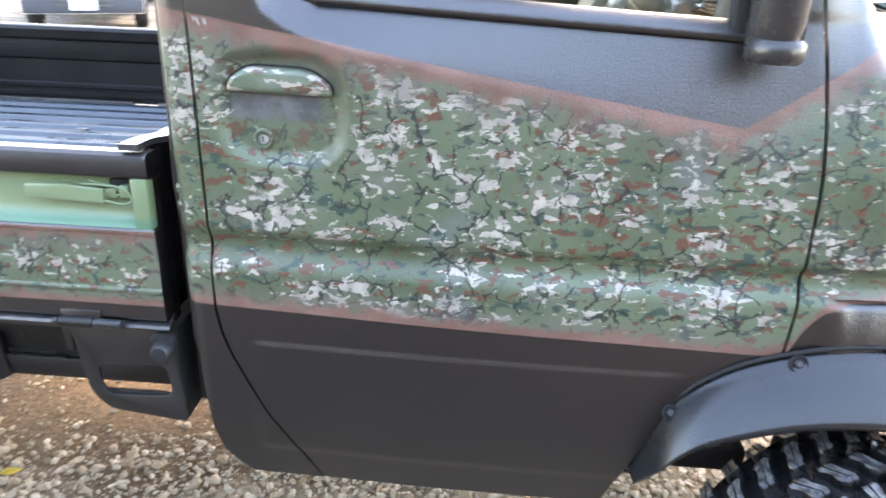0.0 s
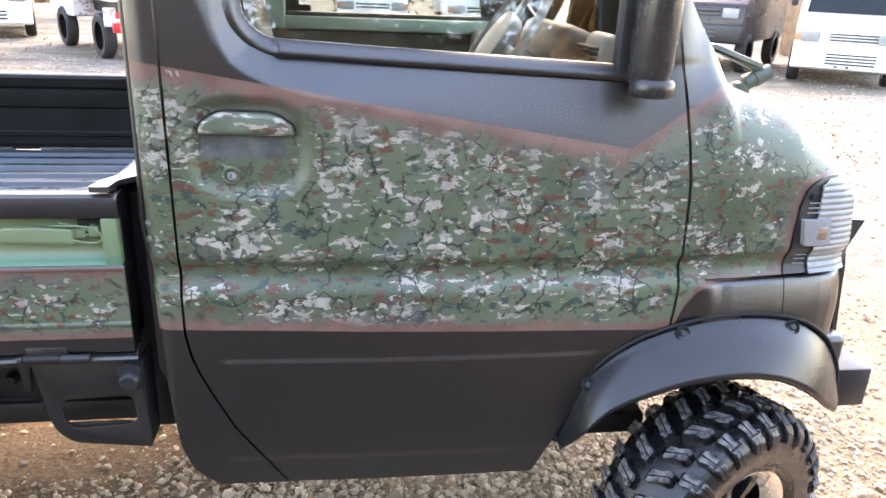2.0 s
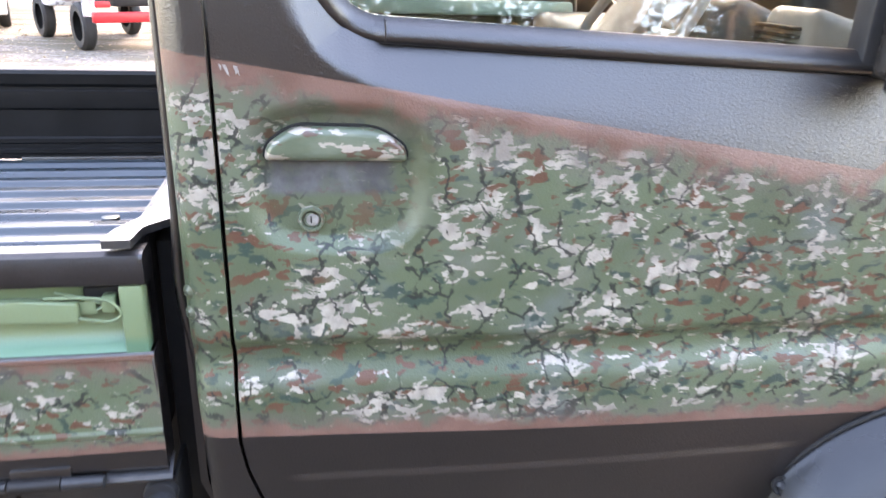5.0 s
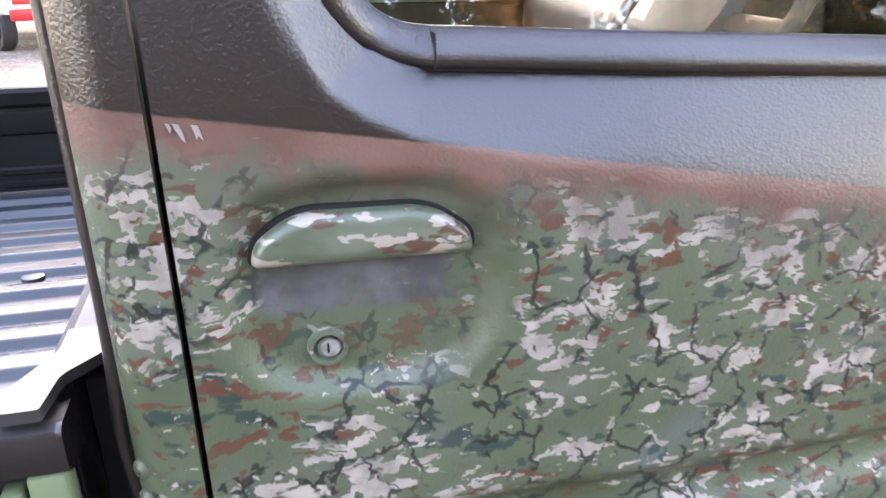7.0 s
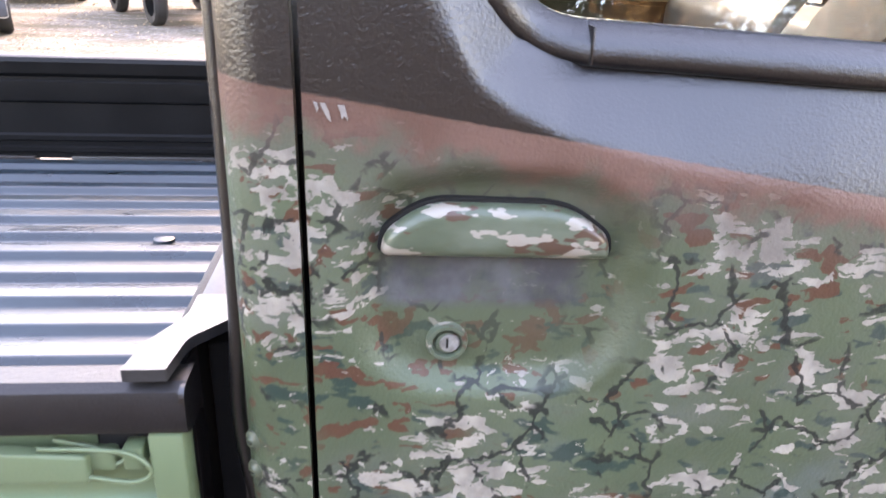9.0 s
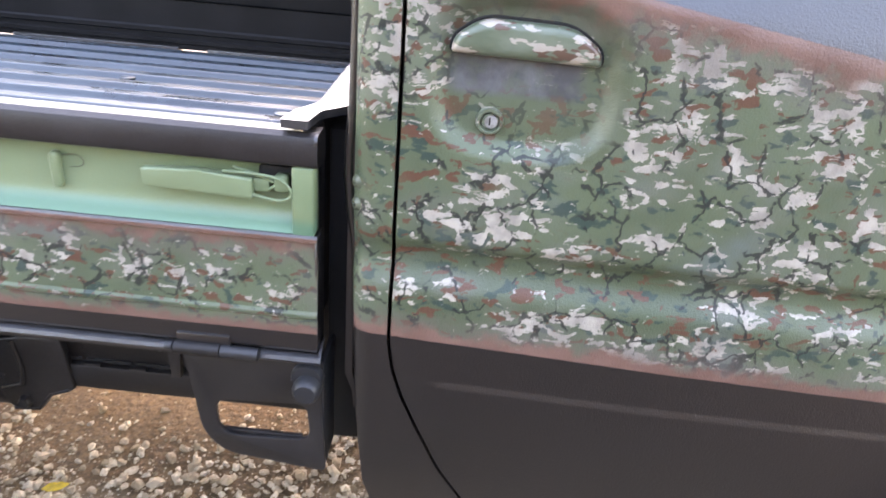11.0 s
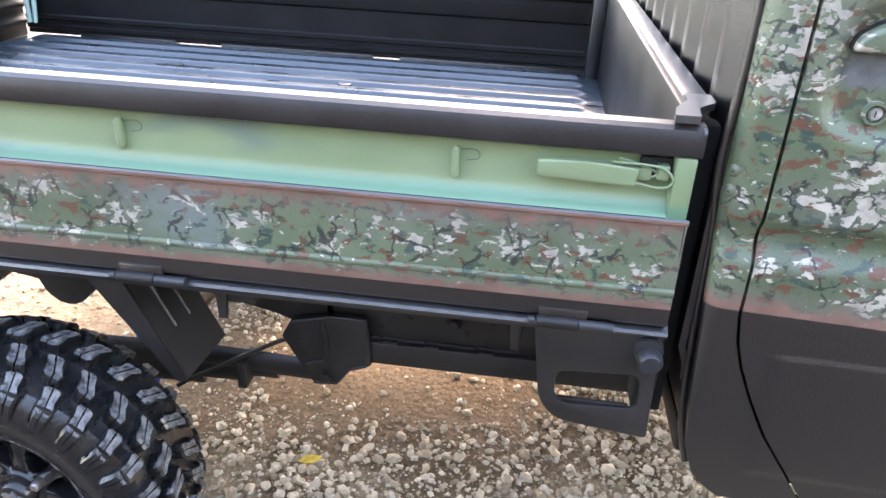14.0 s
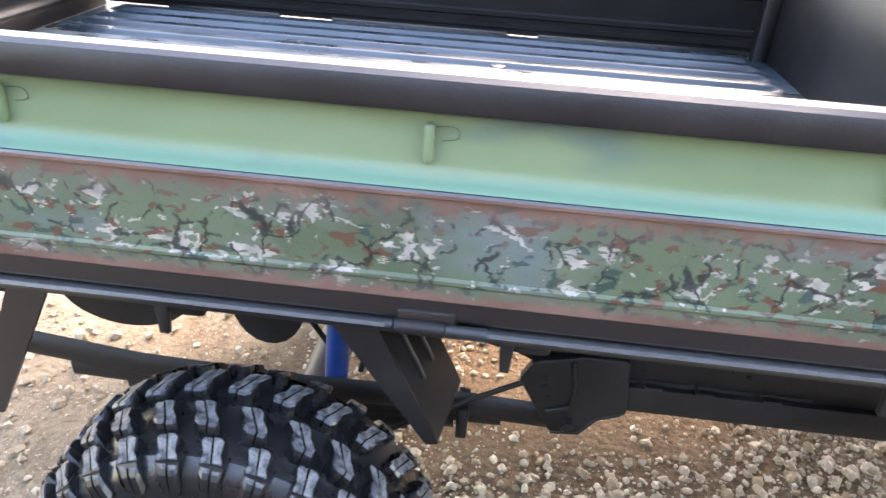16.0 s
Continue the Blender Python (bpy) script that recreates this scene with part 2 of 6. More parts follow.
def make_stone():
    n = Nodes("grey-beige gravel stones")
    geo = n.add("ShaderNodeNewGeometry")
    r = geo.outputs["Random Per Island"]
    v = n.coords()
    tone = n.mix(n.ramp(r, 0.0, 0.7, smooth=False), (0.26, 0.186, 0.112), (0.56, 0.460, 0.338))
    tone = n.mix(n.ramp(r, 0.7, 1.0, smooth=False), tone, (0.27, 0.19, 0.115))
    tone = n.mix(n.ramp(n.noise(v, 140, 4, 0.65), 0.45, 0.75, 0, 0.4), tone, (0.24, 0.18, 0.13))
    n.bump(n.noise(v, 190, 4), 0.6, 0.004)
    return n.finish(tone, 0.9)


def make_rubber():
    n = Nodes("dressed tyre rubber")
    v = n.coords()
    tone = n.mix(n.ramp(n.noise(v, 14, 5), 0.42, 0.75), (0.006, 0.0064, 0.0072), (0.016, 0.0155, 0.015))
    n.bump(n.noise(v, 120, 4), 0.25, 0.001)
    return n.finish(tone, n.ramp(n.noise(v, 22, 3), 0.3, 0.7, 0.20, 0.36), Specular_IOR_Level=0.6)


def make_tread():
    n = Nodes("scuffed grey lug tops")
    v = n.coords()
    tone = n.mix(n.ramp(n.noise(v, 85, 5, 0.75), 0.36, 0.62), (0.014, 0.015, 0.017), (0.155, 0.153, 0.150))
    n.bump(n.noise(v, 110, 5, 0.7), 0.9, 0.004)
    return n.finish(tone, 0.38)


def make_glass(name="window glass", tint=(0.86, 0.88, 0.86)):
    n = Nodes(name)
    n.tree.nodes.remove(n.bsdf)
    clear = n.add("ShaderNodeBsdfTransparent")
    n.wire(tint, clear.inputs[0])
    gloss = n.add("ShaderNodeBsdfGlossy")
    gloss.inputs["Roughness"].default_value = 0.02
    both = n.add("ShaderNodeMixShader")
    fres = n.add("ShaderNodeFresnel")
    fres.inputs["IOR"].default_value = 1.52
    n.wire(n.math("MULTIPLY", fres.outputs[0], 1.9), both.inputs[0])
    n.wire(clear.outputs[0], both.inputs[1])
    n.wire(gloss.outputs[0], both.inputs[2])
    n.wire(both.outputs[0], n.tree.nodes["Material Output"].inputs[0])
    return n.mat


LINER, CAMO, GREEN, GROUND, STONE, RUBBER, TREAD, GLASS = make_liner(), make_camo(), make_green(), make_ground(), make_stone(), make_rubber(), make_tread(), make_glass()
RAIL = plain("satin black rail coating", (0.017, 0.0148, 0.0145), 0.40, vary=0.25, bump=0.0006, bump_scale=380, gloss=0.5)
SATIN = plain("satin black plastic", (0.022, 0.023, 0.025), 0.40, vary=0.2, bump=0.0005, bump_scale=500)
FLARE = plain("smooth satin black flare plastic", (0.010, 0.011, 0.0125), 0.28, vary=0.2, bump=0.0002, bump_scale=700, gloss=0.6)
BEDWALL = plain("matt black bed wall", (0.0065, 0.006, 0.006), 0.45, vary=0.3, bump=0.0005, bump_scale=500, gloss=0.28)
MIRROR = plain("satin black mirror housing", (0.022, 0.020, 0.019), 0.26, vary=0.25, bump=0.0003, bump_scale=500, gloss=0.6)
UNDER = plain("dusty black chassis paint", (0.0105, 0.0093, 0.0091), 0.48, vary=0.5, scale=10, bump=0.001, bump_scale=150, gloss=0.4)
BRACKET = plain("satin black bracket paint", (0.013, 0.0116, 0.0113), 0.42, vary=0.3, bump=0.0004, bump_scale=400, gloss=0.6)
DARK = plain("dark cavity", (0.006, 0.006, 0.006), 0.8)
STEEL = plain("bare steel", (0.45, 0.45, 0.46), 0.28, 1.0, vary=0.15)
CHROME = plain("polished rim lip", (0.75, 0.75, 0.76), 0.12, 1.0, vary=0.05)
RIM = plain("gloss black alloy", (0.010, 0.010, 0.011), 0.18, vary=0.2)
OLIVE = plain("olive painted metal", (0.085, 0.10, 0.065), 0.35)
SAGE = plain("dull sage plastic", (0.075, 0.092, 0.074), 0.4)
BLUE = plain("blue shock absorber paint", (0.012, 0.055, 0.24), 0.3)
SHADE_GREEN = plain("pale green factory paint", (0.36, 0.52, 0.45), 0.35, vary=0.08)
GREY_TRIM = plain("light grey interior plastic", (0.22, 0.22, 0.205), 0.5, vary=0.1)
DARK_TRIM = plain("dark grey interior plastic", (0.055, 0.055, 0.052), 0.55, vary=0.2)
FABRIC = plain("grey seat fabric", (0.12, 0.12, 0.115), 0.9, vary=0.2, bump=0.002)
LAMP = plain("frosted clear lamp plastic", (0.26, 0.27, 0.265), 0.15, 0.0, vary=0.12)
AMBER = plain("amber lamp plastic", (0.50, 0.26, 0.15), 0.2, vary=0.1)
RED = plain("red lamp and bumper paint", (0.45, 0.015, 0.02), 0.35, vary=0.15)
WHITE = plain("white vehicle paint", (0.80, 0.81, 0.82), 0.3, vary=0.06, scale=3)
GREY_BUMPER = plain("grey bumper plastic", (0.045, 0.052, 0.065), 0.5, vary=0.15)
MAROON = plain("dark maroon vehicle paint", (0.030, 0.019, 0.021), 0.3, vary=0.2)
TYRE_FAR = plain("dusty tyre rubber", (0.017, 0.0165, 0.016), 0.7, vary=0.3)
PLATE = plain("white plate", (0.8, 0.82, 0.8), 0.5, vary=0.04)
WOOD = plain("weathered timber", (0.30, 0.20, 0.12), 0.85, vary=0.35, scale=5, bump=0.004, bump_scale=40)
BARK = plain("brown bark", (0.10, 0.07, 0.05), 0.95, vary=0.4, scale=6, bump=0.01, bump_scale=30)
LEAVES = plain("autumn leaves", (0.20, 0.12, 0.045), 0.8, vary=0.5, scale=0.6)
EVERGREEN = plain("dark evergreen leaves", (0.034, 0.048, 0.021), 0.8, vary=0.5, scale=0.6)
YELLOW = plain("yellow fallen leaf", (0.55, 0.36, 0.04), 0.7, vary=0.3, scale=60)


# ---- mesh helpers ----
def mesh_of(name, verts, faces, smooth=True):
    me = bpy.data.meshes.new(name)
    me.from_pydata([tuple(map(float, v)) for v in verts], [], faces)
    me.validate()
    me.polygons.foreach_set("use_smooth", [smooth] * len(me.polygons))
    me.update()
    return me


def part(name, geometry, material, parent, label=""):
    """One mesh object under a thing or a part; geometry is a bmesh or a mesh."""
    if isinstance(geometry, bmesh.types.BMesh):
        me = bpy.data.meshes.new(name)
        bmesh.ops.recalc_face_normals(geometry, faces=geometry.faces)
        geometry.to_mesh(me)
        geometry.free()
    else:
        me = geometry
    if material and not me.materials:
        me.materials.append(material)
    ob = new(name, me)
    ob.parent = parent
    return tagged(ob, label=label) if label else ob


def thing(name, label, category, group="", at=None):
    ob = new(name)
    ob.empty_display_size = 0.1
    if at is not None:
        ob.matrix_basis = at
    return tagged(ob, label, category, group)


def smooth_sharp(bm, angle=35):
    for f in bm.faces:
        f.smooth = True
    for e in bm.edges:
        if len(e.link_faces) == 2 and e.calc_face_angle(0) > radians(angle):
            e.smooth = False
    return bm


def join(*parts):
    out = bmesh.new()
    for b in parts:
        me = bpy.data.meshes.new("joined")
        b.to_mesh(me)
        b.free()
        out.from_mesh(me)
        bpy.data.meshes.remove(me)
    return out


def box(x0, x1, y0, y1, z0, z1, bevel=0.004, steps=2):
    bm = bmesh.new()
    bmesh.ops.create_cube(bm, size=1)
    for v in bm.verts:
        v.co = ((x0 + x1) / 2 + v.co.x * (x1 - x0), (y0 + y1) / 2 + v.co.y * (y1 - y0), (z0 + z1) / 2 + v.co.z * (z1 - z0))
    if bevel:
        bmesh.ops.bevel(bm, geom=bm.edges[:], offset=bevel, segments=steps, affect="EDGES", profile=0.5)
    return smooth_sharp(bm)


def rounded(points, radii, steps=6):
    """A closed outline whose corners are rounded; radii is one number or one per corner."""
    out, n = [], len(points)
    for i, p in enumerate(points):
        r = radii if isinstance(radii, (int, float)) else radii[i]
        p, a, b = Vector(p), Vector(points[i - 1]), Vector(points[(i + 1) % n])
        if r <= 0:
            out.append(tuple(p))
            continue
        u, w = (a - p).normalized(), (b - p).normalized()
        cut = min(r, (a - p).length * 0.49, (b - p).length * 0.49)
        s, e = p + u * cut, p + w * cut
        for k in range(steps + 1):
            f = k / steps
            out.append(tuple(s * (1 - f) ** 2 + p * (2 * f * (1 - f)) + e * f ** 2))
    return out


def slab(outline, y0, y1, holes=(), bevel=0.0):
    """An upright plate: an outline in (x, z) given thickness from y0 to y1, with holes through it."""
    bm = bmesh.new()
    loops = [outline, *holes]
    edges = []
    for loop in loops:
        vs = [bm.verts.new((x, y0, z)) for x, z in loop]
        edges += [bm.edges.new((vs[i], vs[(i + 1) % len(vs)])) for i in range(len(vs))]
    bmesh.ops.triangle_fill(bm, use_beauty=True, edges=edges, use_dissolve=False)
    bmesh.ops.dissolve_limit(bm, angle_limit=0.01, verts=bm.verts[:], edges=bm.edges[:])
    made = bmesh.ops.extrude_face_region(bm, geom=bm.faces[:])
    for v in made["geom"]:
        if isinstance(v, bmesh.types.BMVert):
            v.co.y = y1
    if bevel:
        sharp = [e for e in bm.edges if len(e.link_faces) == 2 and e.calc_face_angle(0) > 1.0]
        bmesh.ops.bevel(bm, geom=sharp, offset=bevel, segments=2, affect="EDGES", profile=0.5)
    return smooth_sharp(bm)


def tube(path, radius, sides=10, closed=False, flat=1.0, square=0.0):
    """A round bar along a path."""
    pts = [Vector(p) for p in path]
    verts, faces, n = [], [], len(path)
    side = None
    for i, p in enumerate(pts):
        a = pts[i - 1] if i or closed else p
        b = pts[(i + 1) % n] if i < n - 1 or closed else p
        t = (b - a).normalized()
        if side is None:
            side = t.cross(Vector((0, 1, 0)) if abs(t.y) < 0.9 else Vector((1, 0, 0))).normalized()
        side = (side - t * side.dot(t)).normalized()
        up = t.cross(side)
        for k in range(sides):
            c = 2 * math.pi * k / sides
            r = radius * (abs(math.cos(c)) ** 4 + abs(math.sin(c)) ** 4) ** (-0.25 * square)
            verts.append(p + side * (r * math.cos(c)) + up * (r * flat * math.sin(c)))
    for i in range(n if closed else n - 1):
        j = (i + 1) % n
        for k in range(sides):
            m = (k + 1) % sides
            faces.append((i * sides + k, i * sides + m, j * sides + m, j * sides + k))
    if not closed:
        faces += [tuple(range(sides))[::-1], tuple((n - 1) * sides + k for k in range(sides))]
    bm = bmesh.new()
    bm.from_mesh(mesh_of("tube", verts, faces))
    return smooth_sharp(bm, 50)


def curve(points, steps=8):
    """A smooth line through points."""
    pts = [Vector(p) for p in points]
    out = []
    for i in range(len(pts) - 1):
        a, b, c, d = pts[max(i - 1, 0)], pts[i], pts[i + 1], pts[min(i + 2, len(pts) - 1)]
        for k in range(steps):
            f = k / steps
            out.append(0.5 * ((2 * b) + (c - a) * f + (2 * a - 5 * b + 4 * c - d) * f * f + (3 * b - a - 3 * c + d) * f ** 3))
    return out + [pts[-1]]


def moulding(path, proud):
    """A rounded moulding run along a path in the door's plane: a face that slopes up to the glass over an upright lip."""
    prof = [(-0.016, 0.0140), (-0.009, 0.0138), (-0.006, 0.0128), (0.0050, 0.0030), (0.0072, -0.0005), (0.0088, -0.0060), (0.0085, -0.0105), (0.0066, -0.0130), (0.0030, -0.0150), (-0.016, -0.0160)]
    pts = [Vector(p) for p in path]
    P = []
    for i, p in enumerate(pts):
        t = pts[min(i + 1, len(pts) - 1)] - pts[max(i - 1, 0)]
        t = Vector((t.x, 0, t.z)).normalized()
        n = Vector((-t.z, 0, t.x))
        P.append([p + n * up + Vector((0, -out - proud, 0)) for out, up in prof])
    k = len(prof)
    faces = [(i * k + j, i * k + j + 1, (i + 1) * k + j + 1, (i + 1) * k + j) for i in range(len(pts) - 1) for j in range(k - 1)]
    faces += [tuple(range(k))[::-1], tuple((len(pts) - 1) * k + j for j in range(k))]
    bm = bmesh.new()
    bm.from_mesh(mesh_of("moulding", [v for row in P for v in row], faces))
    return smooth_sharp(bm, 40)


def lathe(profile, sides=48, axis="y"):
    """A turned shape: profile of (radius, along)."""
    verts, faces = [], []
    for k in range(sides):
        c = 2 * math.pi * k / sides
        for r, a in profile:
            verts.append((r * math.cos(c), a, r * math.sin(c)) if axis == "y" else (r * math.cos(c), r * math.sin(c), a))
    n = len(profile)
    for k in range(sides):
        m = (k + 1) % sides
        for i in range(n - 1):
            faces.append((k * n + i, k * n + i + 1, m * n + i + 1, m * n + i))
    bm = bmesh.new()
    bm.from_mesh(mesh_of("lathe", verts, faces))
    bmesh.ops.remove_doubles(bm, verts=bm.verts[:], dist=1e-5)
    return smooth_sharp(bm, 40)


def moved(bm, m):
    bm.transform(m)
    return bm


def smooth01(v, a, b):
    f = np.clip((np.asarray(v, float) - a) / (b - a), 0, 1)
    return f * f * (3 - 2 * f)


def grid_mesh(name, X, Y, Z, edge=None, keep=None, fold=0.014, fold_dir=(0, 1, 0), **paint):
    """A pressed panel from grids of places, its rim folded back; edge is the paint distance for each point."""
    rows, cols = X.shape
    verts = np.stack([X, Y, Z], -1).reshape(-1, 3)
    faces = []
    for i in range(rows - 1):
        for j in range(cols - 1):
            if keep is None or keep[i, j]:
                a = i * cols + j
                faces.append((a, a + 1, a + cols + 1, a + cols))
    me = mesh_of(name, verts, faces)
    if edge is not None:
        me.attributes.new("edge", "FLOAT", "POINT").data.foreach_set("value", np.ascontiguousarray(edge, dtype=np.float32).ravel())
    for key, values in paint.items():
        me.attributes.new(key, "FLOAT", "POINT").data.foreach_set("value", np.ascontiguousarray(values, dtype=np.float32).ravel())
    if fold:
        bm = bmesh.new()
        bm.from_mesh(me)
        rim = [e for e in bm.edges if e.is_boundary]
        made = bmesh.ops.extrude_edge_only(bm, edges=rim)
        for v in made["geom"]:
            if isinstance(v, bmesh.types.BMVert):
                v.co += Vector(fold_dir) * fold
        bmesh.ops.delete(bm, geom=[v for v in bm.verts if not v.link_faces], context="VERTS")
        smooth_sharp(bm, 50)
        bm.to_mesh(me)
        bm.free()
    return me


def even(table, values):
    t = np.array(table, float)
    return np.interp(values, t[:, 0], t[:, 1])


# ---- the ground ----
def ground_height(x, y):
    return (0.010 * math.sin(x * 1.7 + 0.6) * math.cos(y * 1.3) + 0.012 * noise.noise((x * 1.1, y * 1.1, 0.3))
            + 0.006 * noise.noise((x * 6, y * 6, 1.7)))


def build_ground():
    near = np.concatenate([[-400, -120, -40, -14, -7], np.arange(-4.2, 3.0, 0.05), [3.5, 5, 8, 14, 40, 120, 400]])
    deep = np.concatenate([[-400, -120, -40, -12, -5, -2.5], np.arange(-1.2, 3.6, 0.05), [4.2, 5, 6.5, 9, 13, 20, 40, 120, 400]])
    X, Y = np.meshgrid(near, deep)
    Z = np.array([[ground_height(a, b) if abs(a) < 12 and -4 < b < 14 else 0.0 for a, b in zip(r, s)] for r, s in zip(X, Y)])
    me = grid_mesh("ground", X, Y, Z, fold=0)
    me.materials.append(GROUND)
    return tagged(new("ground", me), "sandy lot strewn with pale grey gravel", "ground", kind="structure")


build_ground()


def soil_amount(x, y):
    """Where bare brown soil shows instead of gravel."""
    a = 1.15 * math.exp(-(((x + 1.05) / 0.68) ** 2 + ((y - 0.77) / 0.40) ** 2)) + 0.5 * smooth01(x, -1.35, -1.85)
    b = 0.5 + 0.5 * noise.noise((x * 0.9 + 3.3, y * 0.9 + 1.2, 4.0))
    return min(1.0, a + max(0.0, b - 0.5) * 0.9)


def build_gravel():
    rng = np.random.default_rng(7)
    shapes = []
    for k in range(24):
        bm = bmesh.new()
        if k < 14:
            bmesh.ops.create_icosphere(bm, subdivisions=1, radius=1)
        else:
            bmesh.ops.create_cone(bm, segments=4, radius1=1, radius2=0.0, depth=1.0, cap_ends=True)
            bmesh.ops.triangulate(bm, faces=bm.faces[:])
        stretch = rng.uniform(0.6, 1.25, 3) * (1, 1, 0.75)
        for v in bm.verts:
            v.co = Vector(np.array(v.co) * stretch * rng.uniform(0.70, 1.22) + rng.uniform(-0.12, 0.12, 3))
        bm.verts.ensure_lookup_table()
        shapes.append((np.array([v.co[:] for v in bm.verts]), np.array([[v.index for v in f.verts] for f in bm.faces])))
        bm.free()
    verts, faces, base = [], [], 0
    fields = [(-3.0, 2.6, -0.65, 2.6, 26000, 0.0045, 0.015), (-3.2, 2.3, -0.75, 2.4, 2000, 0.013, 0.024),
              (-2.0, 1.7, -0.30, 1.6, 38000, 0.0045, 0.0165),
              (-2.6, 1.7, -0.35, 1.6, 90000, 0.0026, 0.0065),
              (-7, 9, 2.2, 7.0, 9000, 0.008, 0.020), (-9, 12, 7.0, 15.0, 8000, 0.010, 0.024)]
    for x0, x1, y0, y1, count, small, large in fields:
        for _ in range(count):
            x, y = rng.uniform(x0, x1), rng.uniform(y0, y1)
            if rng.random() < soil_amount(x, y) * 0.93:
                continue
            rim = min(x - x0, x1 - x, y - y0, y1 - y if y1 > 12 else 9.0)
            if rng.random() > rim / min(0.7, 0.3 * (y1 - y0)):
                continue
            size = small + (large - small) * rng.random() ** 2.2
            pts, tri = shapes[rng.integers(14, 24) if large < 0.007 else rng.integers(14)]
            turn = Euler((rng.uniform(-0.5, 0.5), rng.uniform(-0.5, 0.5), rng.uniform(0, 6.3))).to_matrix()
            p = pts @ np.array(turn).T * size + (x, y, ground_height(x, y) + size * rng.uniform(-0.15, 0.35))
            verts.append(p)
            faces.append(tri + base)
            base += len(p)
    V, F = np.concatenate(verts), np.concatenate(faces)
    me = bpy.data.meshes.new("gravel")
    me.vertices.add(len(V))
    me.vertices.foreach_set("co", V.astype(np.float32).ravel())
    me.loops.add(F.size)
    me.loops.foreach_set("vertex_index", F.astype(np.int32).ravel())
    me.polygons.add(len(F))
    me.polygons.foreach_set("loop_start", np.arange(0, F.size, 3, dtype=np.int32))
    me.update(calc_edges=True)
    me.shade_flat()
    me.materials.append(STONE)
    tagged(new("gravel", me), "loose pale grey and beige gravel stones", "gravel", kind="stuff")


# ---- the pickup's body shape ----
REAR_GAP = [(0.425, -0.270), (0.44, -0.283), (0.50, -0.323), (0.565, -0.369), (0.625, -0.401), (0.68, -0.426), (0.72, -0.439), (0.763, -0.446), (1.75, -0.449)]
FRONT_GAP = [(0.425, 0.226), (0.48, 0.251), (0.53, 0.274), (0.58, 0.298), (0.627, 0.325), (0.67, 0.357), (0.708, 0.399), (0.726, 0.435),
             (0.739, 0.478), (0.864, 0.484), (1.013, 0.478), (1.12, 0.468), (1.22, 0.454), (1.351, 0.428), (1.72, 0.15)]
CAB_REAR = [(0.425, -0.405), (0.445, -0.432), (0.47, -0.455), (0.52, -0.472), (0.60, -0.482), (0.77, -0.492), (0.92, -0.498), (1.75, -0.500)]
NOSE = [(0.66, 0.908), (0.70, 0.905), (0.85, 0.888), (0.95, 0.870), (1.04, 0.842), (1.08, 0.822), (1.11, 0.796), (1.165, 0.715), (1.195, 0.63), (1.215, 0.572), (1.29, 0.512), (1.35, 0.468), (1.72, 0.19)]
SHOULDER = [(-0.375, 1.42), (-0.362, 1.30), (-0.352, 1.269), (-0.338, 1.247), (-0.312, 1.228), (-0.278, 1.213), (-0.243, 1.204), (-0.2, 1.192), (0.0, 1.150), (0.30, 1.09), (0.5, 1.04)]
TRIM_LINE = [(-0.30, 1.262), (-0.261, 1.258), (0.01, 1.246), (0.36, 1.230)]


def shoulder_depth(x, z):
    t = np.array(SHOULDER)
    up = z - np.interp(x, t[:, 0], t[:, 1])
    along = x - np.interp(z, t[::-1, 1], t[::-1, 0], left=9, right=-0.375)
    along = np.where(z > 1.196, along, up)
    d = np.minimum(up, along)
    d = np.where(d > 0, d * d / (d + 0.003 + 0.02 * smooth01(x, -0.24, -0.05)), 0.0)
    room = np.maximum(even(TRIM_LINE, x) + 0.004 - np.interp(x, t[:, 0], t[:, 1]), 0.052)
    return np.minimum(d / room, 1.0) * 0.044


# where the pale strokes cluster on the cab: along, up, size
DOOR_STROKES = [(-0.46, 1.133, 0.024), (-0.41, 1.163, 0.021), (-0.38, 1.198, 0.009), (-0.32, 1.195, 0.009), (-0.41, 0.950, 0.015), (-0.34, 0.940, 0.035), (-0.27, 1.021, 0.016), (-0.23, 0.907, 0.021),
                (-0.17, 1.160, 0.015), (-0.13, 1.132, 0.023), (-0.05, 1.134, 0.016), (-0.15, 1.081, 0.025), (-0.17, 1.039, 0.022), (-0.15, 0.938, 0.016), (-0.01, 1.095, 0.024), (0.02, 1.054, 0.019),
                (-0.03, 1.016, 0.015), (-0.04, 0.984, 0.016), (0.01, 0.930, 0.034), (-0.05, 0.906, 0.015), (0.10, 0.992, 0.029), (0.04, 1.127, 0.019), (0.11, 1.077, 0.022), (0.15, 1.025, 0.028),
                (0.16, 1.099, 0.019), (0.29, 1.071, 0.022), (0.29, 1.017, 0.025), (0.41, 1.063, 0.024), (0.41, 1.009, 0.020), (0.34, 0.930, 0.020), (0.31, 0.895, 0.021), (0.21, 0.966, 0.016)]
BAND_STROKES = [(-0.37, 0.849, 0.014), (-0.27, 0.810, 0.027), (-0.21, 0.822, 0.018), (-0.14, 0.787, 0.024), (-0.03, 0.859, 0.022), (-0.05, 0.806, 0.023), (0.09, 0.843, 0.021), (0.16, 0.802, 0.016),
                (0.34, 0.822, 0.025), (0.37, 0.852, 0.017), (0.20, 0.850, 0.018), (0.03, 0.783, 0.015), (0.44, 0.817, 0.013), (-0.44, 0.842, 0.014)]
